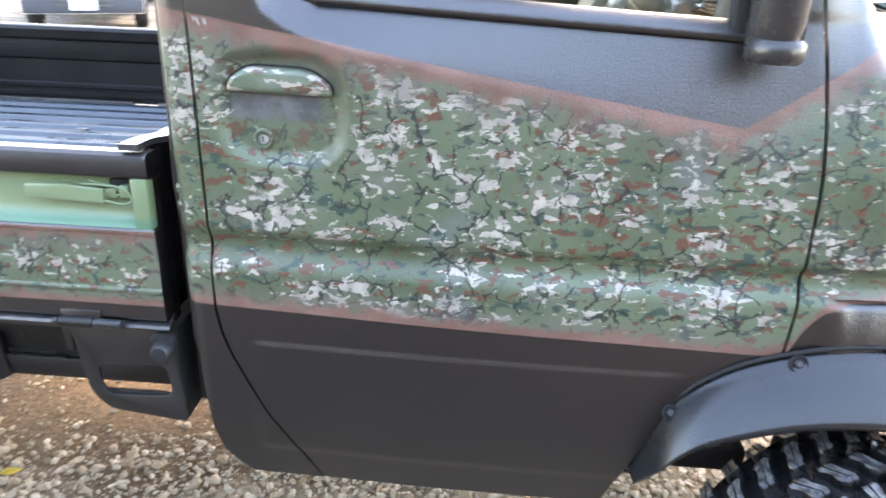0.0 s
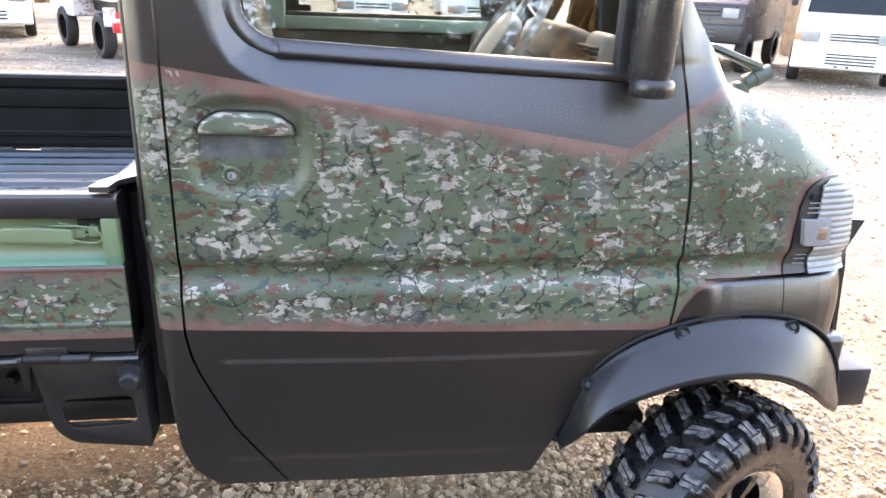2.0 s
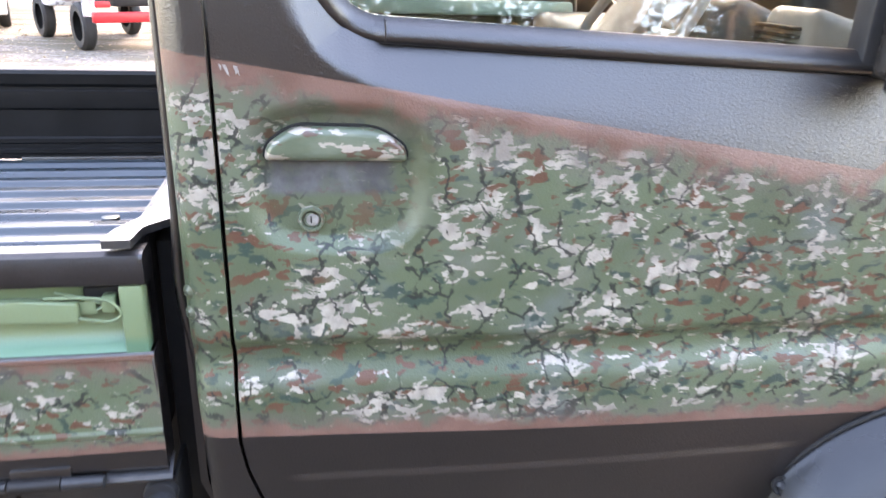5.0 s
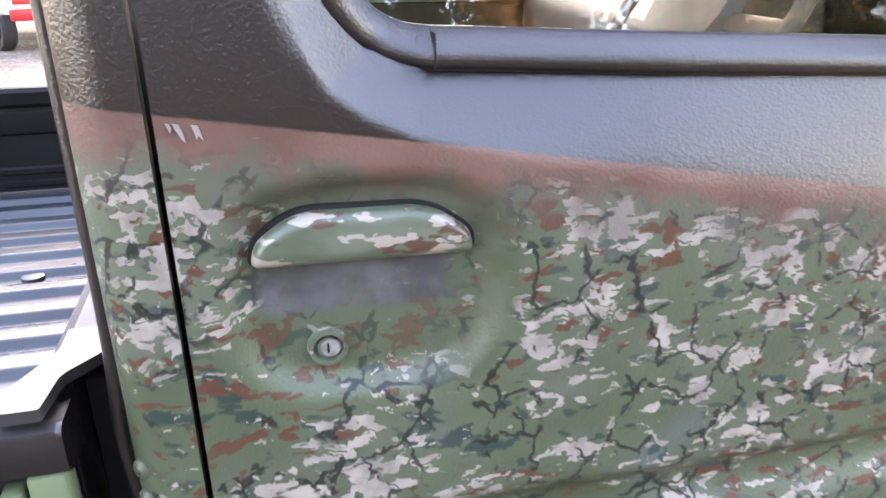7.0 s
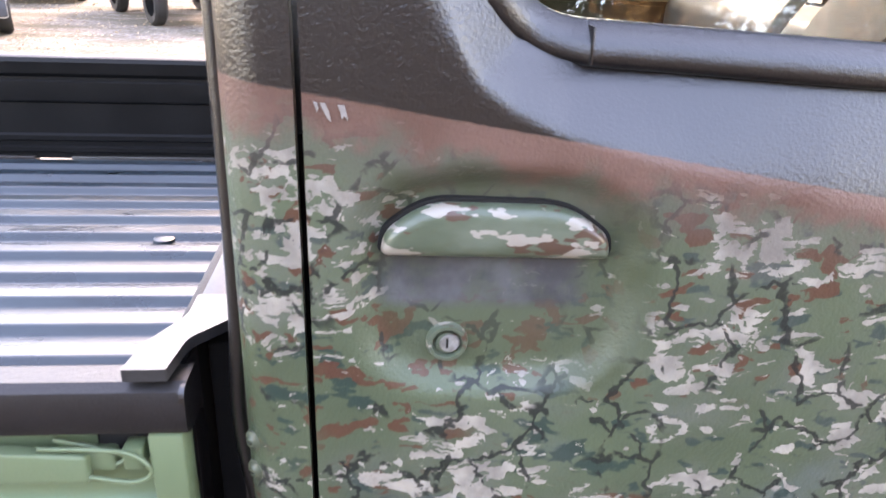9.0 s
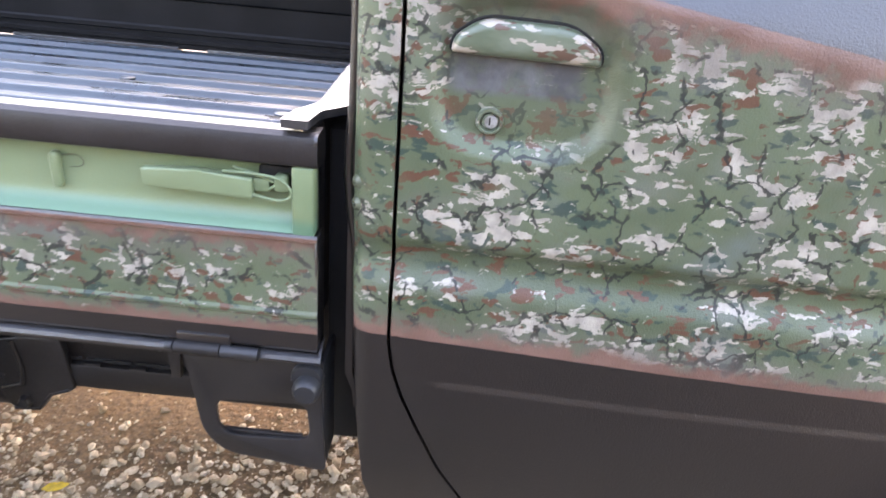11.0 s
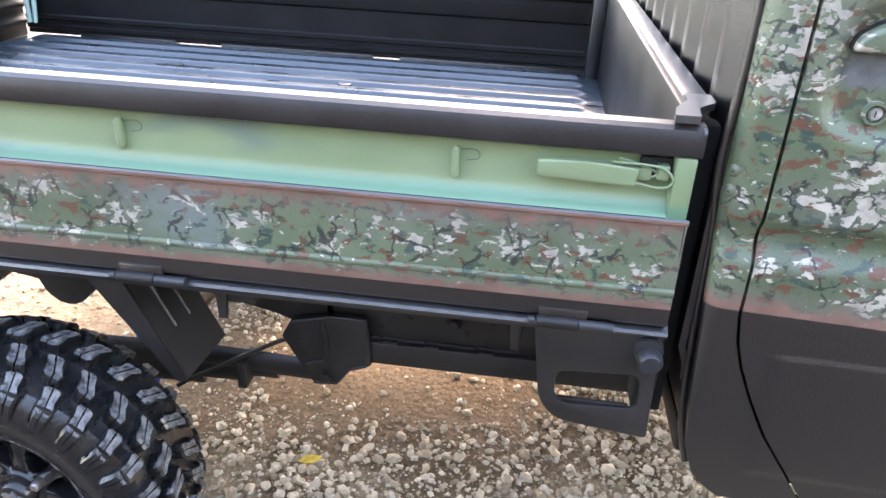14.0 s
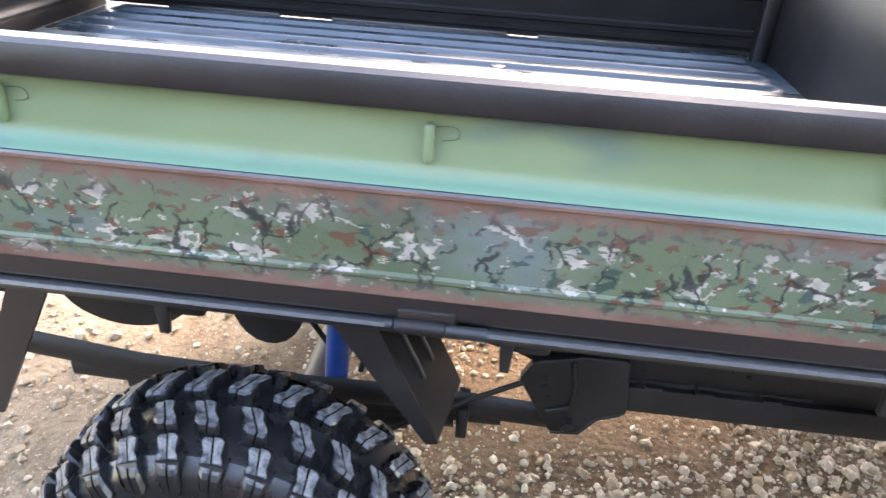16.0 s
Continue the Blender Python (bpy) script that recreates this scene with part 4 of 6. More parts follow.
    by = float(side_y(0.762, 0.95)) - 0.0245
    part("signal_bulb", box(0.752, 0.776, by, by + 0.006, 0.934, 0.960, 0.003), plain("pale orange bulb", (0.34, 0.22, 0.15), 0.3), lamp, "orange bulb showing through")
    for z in (0.874, 0.884, 0.894, 0.984, 0.994, 1.004):
        part("reflector_line", box(0.734, 0.759, float(side_y(0.74, z)) - 0.0065, float(side_y(0.758, z)), z, z + 0.0016, 0.0004), LAMP, lamp)
    part("lamp_screw", moved(lathe([(0, -0.004), (0.006, -0.004), (0.007, 0.004)], 12), Matrix.Translation((0.738, float(side_y(0.738, 1.018)) - 0.006, 1.018))), DARK, lamp)
    # wiper-cowl corner on the bonnet: a folded mirror for the blind corner
    arm = part("bonnet_mirror_arm", slab(rounded([(0.66, 1.262), (0.70, 1.266), (0.822, 1.224), (0.826, 1.210), (0.810, 1.206), (0.717, 1.242)], 0.004), 0.385, 0.415, bevel=0.004), SAGE, truck, "dull green folded corner mirror")
    part("bonnet_mirror_head", tube([(0.848, 0.40, 1.204), (0.842, 0.40, 1.202), (0.820, 0.40, 1.192), (0.790, 0.40, 1.176)], 0.0185, 16), SAGE, arm)
    part("head_collar", tube([(0.824, 0.40, 1.194), (0.812, 0.40, 1.188)], 0.0210, 16), SAGE, arm)
    part("mirror_foot", box(0.765, 0.80, 0.385, 0.415, 1.12, 1.18, 0.006), SAGE, arm)


def lug_mesh(name, y0, y1, width, r0, r1, lean, R):
    """A tread lug on the crown: two waisted halves with a narrow cut between them, leaning along the tread, with worn tops."""
    bm = bmesh.new()
    for side in (-1, 1):
        outline = [(0.035, 0), (0.36, 0), (0.52, 0.12), (0.50, 0.36), (0.40, 0.5), (0.46, 0.68), (0.52, 0.90), (0.36, 1), (0.035, 1)]
        rings = []
        for r, shrink in ((r0, 1.10), (r1 - 0.009, 1.0), (r1 - 0.003, 0.92), (r1, 0.74)):
            ring = []
            for u, w in outline:
                u = side * (0.25 + (u - 0.25) * (shrink if u > 0.1 or r < r1 - 0.005 else 0.96))
                a = (u * width + lean * (w - 0.5)) / R
                yy = y0 + (y1 - y0) * (0.5 + (w - 0.5) * shrink)
                rr = r - 0.030 * max(0.0, (abs(yy) - 0.048) / 0.05) ** 1.5 + (0.0015 if (w < 0.5) == (side > 0) else 0.0)
                ring.append(bm.verts.new((rr * math.cos(a), yy, rr * math.sin(a))))
            rings.append(ring)
        n = len(outline)
        for lo, hi in zip(rings, rings[1:]):
            for i in range(n):
                j = (i + 1) % n
                bm.faces.new((lo[i], lo[j], hi[j], hi[i]))
        bm.faces.new(rings[-1]).material_index = 1
    bmesh.ops.recalc_face_normals(bm, faces=bm.faces[:])
    me = bpy.data.meshes.new(name)
    bm.to_mesh(me)
    bm.free()
    me.materials.append(RUBBER)
    me.materials.append(TREAD)
    return me


def side_lug_mesh(wide, deep, R):
    """A shoulder lug that runs down onto the sidewall."""
    bm = bmesh.new()
    ring0, ring1 = [], []
    for u, v in ((-0.5, 0), (-0.42, 0.6), (-0.36, 1), (0.36, 1), (0.42, 0.6), (0.5, 0)):
        a = u * wide / R
        r = R - 0.020 - v * deep
        y = -0.085 - 0.013 * min(1, v * 1.6)
        ring0.append(bm.verts.new((r * math.cos(a * 1.15), y + 0.012, r * math.sin(a * 1.15))))
        ring1.append(bm.verts.new(((r - 0.001) * math.cos(a), y - 0.0055 * (1 - 0.55 * v), (r - 0.001) * math.sin(a))))
    bm.faces.new(ring1)
    for i in range(6):
        j = (i + 1) % 6
        bm.faces.new((ring0[i], ring0[j], ring1[j], ring1[i]))
    bmesh.ops.recalc_face_normals(bm, faces=bm.faces[:])
    me = bpy.data.meshes.new("side_lug")
    bm.to_mesh(me)
    bm.free()
    me.materials.append(RUBBER)
    return me


TYRE_R, RIM_R = 0.288, 0.149
LUGS = [lug_mesh("outer_lug", -0.102, -0.058, 0.031, TYRE_R - 0.024, TYRE_R, 0.010, TYRE_R), lug_mesh("middle_lug", -0.052, -0.006, 0.031, TYRE_R - 0.022, TYRE_R + 0.001, 0.020, TYRE_R),
        lug_mesh("middle_lug", 0.006, 0.052, 0.031, TYRE_R - 0.022, TYRE_R + 0.001, -0.020, TYRE_R), lug_mesh("outer_lug", 0.058, 0.102, 0.031, TYRE_R - 0.024, TYRE_R, -0.010, TYRE_R)]
SIDE_LUGS = [side_lug_mesh(0.032, 0.034, TYRE_R), side_lug_mesh(0.034, 0.046, TYRE_R)]


def build_wheel(at, steer=0.0, roll=0.0):
    """Mud tyre on a black alloy with a polished lip; the wheel's outer face looks to -y."""
    R, rim_r = TYRE_R, RIM_R
    wheel = part("wheel", lathe([(0, 0.03), (0.11, 0.03), (0.13, 0.05), (0.13, 0.11), (0, 0.11)], 32), UNDER, truck)
    wheel.matrix_basis = at @ pose(0, 0, 0, 0, 0, steer) @ pose(0, 0, 0, 0, roll, 0) @ Matrix.Diagonal((1, 1.08, 1, 1))
    prof = [(rim_r - 0.004, 0.07), (rim_r - 0.002, -0.072), (rim_r + 0.008, -0.080), (rim_r + 0.014, -0.086), (rim_r + 0.018, -0.085), (rim_r + 0.03, -0.093), (rim_r + 0.034, -0.0925), (R - 0.085, -0.0985), (R - 0.058, -0.0975), (R - 0.040, -0.092),
            (R - 0.024, -0.078), (R - 0.018, -0.035), (R - 0.017, 0.0), (R - 0.018, 0.035), (R - 0.024, 0.078), (R - 0.050, 0.090), (R - 0.08, 0.096), (rim_r, 0.08)]
    part("tyre", lathe(prof, 96), RUBBER, wheel, "deep-lugged mud tyre with a dressed shine")
    rng = random.Random(3)
    n = 30
    for k in range(n):
        for row, shift in enumerate((0.0, 0.52, 1.02, 1.54)):
            ob = new("tread_lug", LUGS[row])
            ob.parent = wheel
            ob.matrix_basis = pose(0, 0, 0, 0, 360 * (k + shift) / n + rng.uniform(-0.5, 0.5), 0)
        ob = new("side_lug", SIDE_LUGS[k % 2])
        ob.parent = wheel
        ob.matrix_basis = pose(0, 0, 0, 0, 360 * (k + 0.05) / n, 0)
    part("rim_lip", lathe([(rim_r - 0.026, -0.050), (rim_r - 0.020, -0.058), (rim_r - 0.004, -0.078), (rim_r + 0.006, -0.082), (rim_r + 0.009, -0.076), (rim_r, -0.066), (rim_r - 0.012, -0.055)], 72), CHROME, wheel, "polished rim lip")
    part("barrel", lathe([(rim_r - 0.012, -0.06), (rim_r - 0.02, 0.03), (rim_r - 0.02, 0.07), (0.05, 0.07)], 48), RIM, wheel)
    for k in range(8):
        bm = slab(rounded([(0.03, -0.017), (0.085, -0.011), (0.140, -0.022), (0.140, 0.022), (0.085, 0.011), (0.03, 0.017)], 0.006), -0.050, -0.020, bevel=0.004)
        part("spoke", moved(bm, pose(0, 0, 0, 0, 45 * k, 0)), RIM, wheel)
        part("rim_rivet", moved(lathe([(0, -0.066), (0.003, -0.066), (0.0045, -0.060)], 8), Matrix.Translation((0.137 * math.cos(k * 0.785 + 0.39), 0, 0.137 * math.sin(k * 0.785 + 0.39)))), STEEL, wheel)
    part("hub", lathe([(0, -0.054), (0.042, -0.054), (0.05, -0.046), (0.05, -0.01), (0, -0.01)], 36), RIM, wheel)
    cap = part("hub_cap", lathe([(0, -0.070), (0.026, -0.069), (0.032, -0.063), (0.034, -0.052), (0.02, -0.048)], 32), RIM, wheel)
    star = [((0.021 if k % 2 == 0 else 0.009) * math.sin(k * math.pi / 5), (0.021 if k % 2 == 0 else 0.009) * math.cos(k * math.pi / 5)) for k in range(10)]
    part("cap_star", slab(star, -0.0725, -0.069), STEEL, wheel)
    for k in range(4):
        a = 2 * math.pi * (k + 0.5) / 4
        part("lug_nut", moved(lathe([(0, -0.070), (0.007, -0.069), (0.010, -0.064), (0.010, -0.045)], 6), Matrix.Translation((0.056 * math.cos(a), 0, 0.056 * math.sin(a)))), STEEL, wheel)
    return wheel


# ---- the load bed ----
BED_X0, BED_X1 = -2.50, -0.538
SIDE_STROKES = [(-1.46, 0.861, 0.019), (-1.35, 0.826, 0.019), (-1.44, 0.783, 0.015), (-1.25, 0.854, 0.012), (-1.17, 0.830, 0.014), (-1.13, 0.838, 0.010), (-1.17, 0.793, 0.009), (-1.01, 0.836, 0.011),
                (-1.03, 0.808, 0.013), (-0.95, 0.843, 0.017), (-0.89, 0.822, 0.019), (-0.85, 0.857, 0.013), (-0.77, 0.839, 0.022), (-0.71, 0.818, 0.015), (-0.67, 0.836, 0.014), (-0.65, 0.865, 0.007),
                (-0.59, 0.809, 0.013), (-1.80, 0.852, 0.015), (-1.73, 0.849, 0.011), (-1.71, 0.807, 0.016), (-1.63, 0.802, 0.015), (-1.54, 0.797, 0.019), (-1.55, 0.851, 0.014), (-1.50, 0.846, 0.015),
                (-1.81, 0.776, 0.013), (-1.96, 0.83, 0.018), (-2.05, 0.85, 0.016), (-2.2, 0.82, 0.02), (-2.35, 0.84, 0.018)]


def strip(name, prof, x0, x1, mat, parent, edge=None, label="", steps=60, strokes=()):
    """A pressed strip: a profile of (y, z) run along x."""
    xs = np.linspace(x0, x1, steps)
    Y = np.repeat(np.array([p[0] for p in prof])[:, None], steps, 1)
    Z = np.repeat(np.array([p[1] for p in prof])[:, None], steps, 1)
    X = np.repeat(xs[None, :], len(prof), 0)
    E = None if edge is None else edge(X, Z)
    me = grid_mesh(name, X, Y, Z, E, fold=0, pale=pale_field(X, Z, strokes))
    bm = bmesh.new()
    bm.from_mesh(me)
    smooth_sharp(bm, 28)
    bm.to_mesh(me)
    bm.free()
    return part(name, me, mat, parent, label)


def build_bed():
    # the near drop side
    gate = part("drop_side", box(BED_X0, BED_X1 - 0.006, 0.030, 0.040, 0.745, 1.005, 0.002), LINER, truck, "drop side of the bed with camouflage strip and green recess")
    strip("top_rail", [(0.044, 0.975), (0.044, 1.010), (0.040, 1.018), (0.032, 1.0225), (0.010, 1.0225), (0.002, 1.018), (-0.001, 1.010), (-0.002, 0.990), (0.000, 0.984), (0.006, 0.981), (0.024, 0.981)],
          BED_X0, BED_X1, RAIL, gate, label="thick black rounded top rail")
    part("rail_end", moved(slab(rounded([(-0.001, 0.981), (0.044, 0.978), (0.044, 1.0215), (-0.001, 1.0215)], 0.010), 0, 0.004), pose(BED_X1, 0, 0, 0, 0, 90)), LINER, gate)
    xg = BED_X1 - 0.028
    strip("green_recess", [(0.022, 0.984), (0.0245, 0.978), (0.0240, 0.957), (0.0222, 0.950), (0.0205, 0.930), (0.0195, 0.922), (0.0170, 0.9145), (0.0130, 0.908), (0.0080, 0.9035), (0.0030, 0.9005), (-0.0005, 0.8975)], BED_X0, xg, GREEN, gate, label="fresh green painted recess")
    part("green_end", box(xg - 0.003, BED_X1 - 0.004, -0.001, 0.026, 0.893, 0.982, 0.004), GREEN, gate)

    def edge(x, z):
        return np.minimum(np.minimum((0.8935 - z) * 1.35, (z - 0.757) * 2.2), (BED_X1 + 0.002 - x) + 0.03)

    strip("camouflage_strip", [(-0.001, 0.8965), (-0.003, 0.893), (-0.003, 0.889), (0.002, 0.886), (0.002, 0.880)] + [(0.002 - 0.004 * f, 0.880 - 0.09 * f) for f in np.linspace(0.05, 1, 12)] +
          [(-0.0045, 0.786), (-0.0045, 0.782), (-0.002, 0.778), (-0.002, 0.772), (-0.002, 0.766), (-0.002, 0.760), (-0.002, 0.754), (-0.002, 0.746), (-0.002, 0.732), (0.001, 0.727), (0.02, 0.724)], BED_X0, BED_X1, CAMO, gate, edge, steps=330, strokes=SIDE_STROKES)
    part("strip_end", box(BED_X1 - 0.004, BED_X1, 0.0, 0.036, 0.729, 0.892, 0.002), LINER, gate)
    # small hooks under the rail
    for x in (-0.857, -1.342, -1.827, -2.312):
        part("rope_hook", box(x - 0.0055, x + 0.0055, 0.009, 0.024, 0.922, 0.968, 0.005, 3), GREEN, gate)
        part("hook_wire", tube(curve([(x + 0.006, 0.021, 0.962), (x + 0.024, 0.020, 0.964), (x + 0.032, 0.020, 0.958), (x + 0.029, 0.021, 0.950), (x + 0.014, 0.0215, 0.947)], 4), 0.0007, 6), OLIVE, gate)
    # over-centre latch at the front end
    lev = part("latch_lever", slab(rounded([(-0.748, 0.964), (-0.746, 0.941), (-0.616, 0.936), (-0.614, 0.962), (-0.68, 0.967)], [0.005, 0.006, 0.005, 0.005, 0.01]), 0.0, 0.012, bevel=0.003), GREEN, gate, "green latch lever")
    part("latch_wire", tube(curve([(-0.650, 0.004, 0.968), (-0.612, 0.001, 0.969), (-0.585, 0.000, 0.966), (-0.571, 0.000, 0.955), (-0.570, 0.001, 0.944), (-0.585, 0.001, 0.938), (-0.616, 0.003, 0.942)], 6), 0.0019, 8), GREEN, lev)
    part("latch_pivot", box(-0.618, -0.596, 0.006, 0.020, 0.944, 0.962, 0.004), GREEN, lev)
    part("latch_link", tube(curve([(-0.640, 0.010, 0.972), (-0.605, 0.009, 0.963), (-0.588, 0.009, 0.955), (-0.600, 0.009, 0.948)], 5), 0.0022, 8), GREEN, lev)
    part("latch_catch", box(-0.590, -0.574, 0.002, 0.020, 0.948, 0.968, 0.003), GREEN, lev)
    # solid dark box in place of the shade behind the latch
    part("latch_cavity", box(-0.612, -0.566, 0.0180, 0.0235, 0.948, 0.975, 0.004), DARK, lev)
    # far side gate, rear gate, front panel
    far = part("far_drop_side", box(BED_X0, -0.585, 1.455, 1.470, 0.7605, 1.01, 0.002), LINER, truck)
    for x, w in ((-0.90, 0.30), (-1.55, 0.26), (-2.14, 0.17)):
        part("far_hinge_leaf", box(x - w, x + w, 1.444, 1.472, 0.735, 0.768, 0.003), LINER, far)
    strip("far_inner_face", [(1.456, 0.7605), (1.452, 0.761), (1.452, 0.775), (1.446, 0.779), (1.446, 0.790), (1.452, 0.794), (1.452, 0.806), (1.446, 0.810), (1.446, 0.822), (1.452, 0.827), (1.452, 0.905), (1.442, 0.911), (1.440, 0.917), (1.440, 0.960),
                             (1.444, 0.964), (1.444, 0.972), (1.434, 0.982), (1.430, 1.010), (1.434, 1.020), (1.442, 1.0235), (1.468, 1.0235), (1.476, 1.018), (1.477, 0.985)], BED_X0, -0.575, BEDWALL, far)
    rear = part("tailgate", box(BED_X0 - 0.03, BED_X0 - 0.015, 0.02, 1.455, 0.745, 1.01, 0.003), LINER, truck)
    strip_y = [(BED_X0 - 0.014, 0.75), (BED_X0 - 0.014, 0.785), (BED_X0 - 0.006, 0.790), (BED_X0 - 0.006, 0.803), (BED_X0 - 0.014, 0.808), (BED_X0 - 0.014, 0.84), (BED_X0 - 0.006, 0.845), (BED_X0 - 0.006, 0.858), (BED_X0 - 0.014, 0.863),
               (BED_X0 - 0.014, 0.90), (BED_X0 - 0.004, 0.907), (BED_X0 - 0.004, 0.975), (BED_X0 + 0.006, 0.982), (BED_X0 + 0.008, 1.010), (BED_X0 + 0.002, 1.021), (BED_X0 - 0.034, 1.021), (BED_X0 - 0.04, 0.985)]
    ys = np.linspace(0.02, 1.46, 20)
    A = np.array([[(x, y, z) for y in ys] for x, z in strip_y])
    part("tailgate_face", grid_mesh("tailgate_face", A[..., 0], A[..., 1], A[..., 2], fold=0), BEDWALL, rear)
    for dx in (0.0, 0.045):
        part("gate_stay", tube([(BED_X0 + 0.03 + dx, 1.425, 1.02), (BED_X0 + 0.03 + dx * 0.4, 1.425, 0.80)], 0.008, 8), SHADE_GREEN, rear)
    head = part("front_panel", box(-0.562, -0.547, 0.04, 1.44, 0.745, 1.03, 0.003), BEDWALL, truck, "front panel of the bed with a glossy top edge")
    part("front_rail", box(-0.553, -0.516, 0.085, 1.455, 1.024, 1.034, 0.004), plain("worn glossy dark rail paint", (0.035, 0.034, 0.034), 0.36, vary=0.3, scale=20, gloss=0.7), head, "dark glossy top rail worn at the edges")
    part("corner_bracket", moved(slab(rounded([(-0.581, 0.002), (-0.575, 0.040), (-0.553, 0.084), (-0.553, 0.120), (-0.516, 0.120), (-0.516, 0.078), (-0.544, 0.046), (-0.549, 0.002)], [0.002, 0.004, 0.01, 0.001, 0.001, 0.008, 0.008, 0.003]), -1.0375, -1.0275), pose(0, 0, 0, -90, 0, 0)), head.children[0].data.materials[0], head)
    part("corner_post", box(-0.603, -0.562, 1.40, 1.445, 0.75, 1.02, 0.006), LINER, head)
    part("near_corner_post", box(-0.560, -0.545, 0.045, 0.075, 0.70, 1.018, 0.004), LINER, head)
    # ribbed floor
    ys = np.linspace(0.045, 1.444, 420)
    wave = 0.0075 * np.clip(np.sin(ys * 2 * math.pi / 0.0935) * 2.2, -1, 1)
    xs = np.concatenate([np.linspace(-0.561, -0.66, 8), np.linspace(-0.70, -2.40, 30), np.linspace(-2.44, BED_X0, 6)])
    fade = smooth01(xs, -0.60, -0.63) * smooth01(xs, -2.47, -2.44)
    X, Y = np.meshgrid(xs, ys)
    part("bed_floor", grid_mesh("bed_floor", X, Y, 0.752 + wave[:, None] * fade[None, :], fold=0), BEDFLOOR, truck, "corrugated black load floor")
    for x, y in ((-0.83, 0.93), (-1.02, 0.60), (-1.30, 1.12), (-1.62, 0.75), (-1.85, 1.2), (-2.2, 0.9), (-1.18, 0.85)):
        part("floor_plug", moved(lathe([(0, 0.002), (0.016, 0.0015), (0.020, 0.0), (0.021, -0.006)], 20, "z"), Matrix.Translation((x, y, 0.7525))), BEDFLOOR, truck)
    part("bed_underside", box(BED_X0, -0.56, 0.06, 1.42, 0.70, 0.735, 0.004), UNDER, truck)
    # sill under the drop side, with hinges
    strip("bed_sill", [(0.03, 0.730), (0.012, 0.726), (0.004, 0.720), (-0.001, 0.7175), (-0.0035, 0.713), (-0.001, 0.708), (0.004, 0.7055), (0.012, 0.705), (0.014, 0.694), (0.03, 0.690)], BED_X0, BED_X1 + 0.004, LINER, truck)
    for x in (-0.672, -1.317, -1.962):
        hinge = part("hinge", tube([(x - 0.052, -0.008, 0.721), (x + 0.008, -0.008, 0.721)], 0.0095, 10), UNDER, truck)
        part("hinge_pin", tube([(x + 0.009, -0.008, 0.7205), (x + 0.058, -0.008, 0.7205)], 0.0085, 10), SATIN, hinge)
        part("pin_head", tube([(x - 0.064, -0.008, 0.7215), (x - 0.055, -0.008, 0.7215)], 0.0065, 8), SATIN, hinge)
        part("hinge_leaf", box(x - 0.05, x + 0.02, -0.006, 0.004, 0.716, 0.742, 0.002), LINER, hinge)


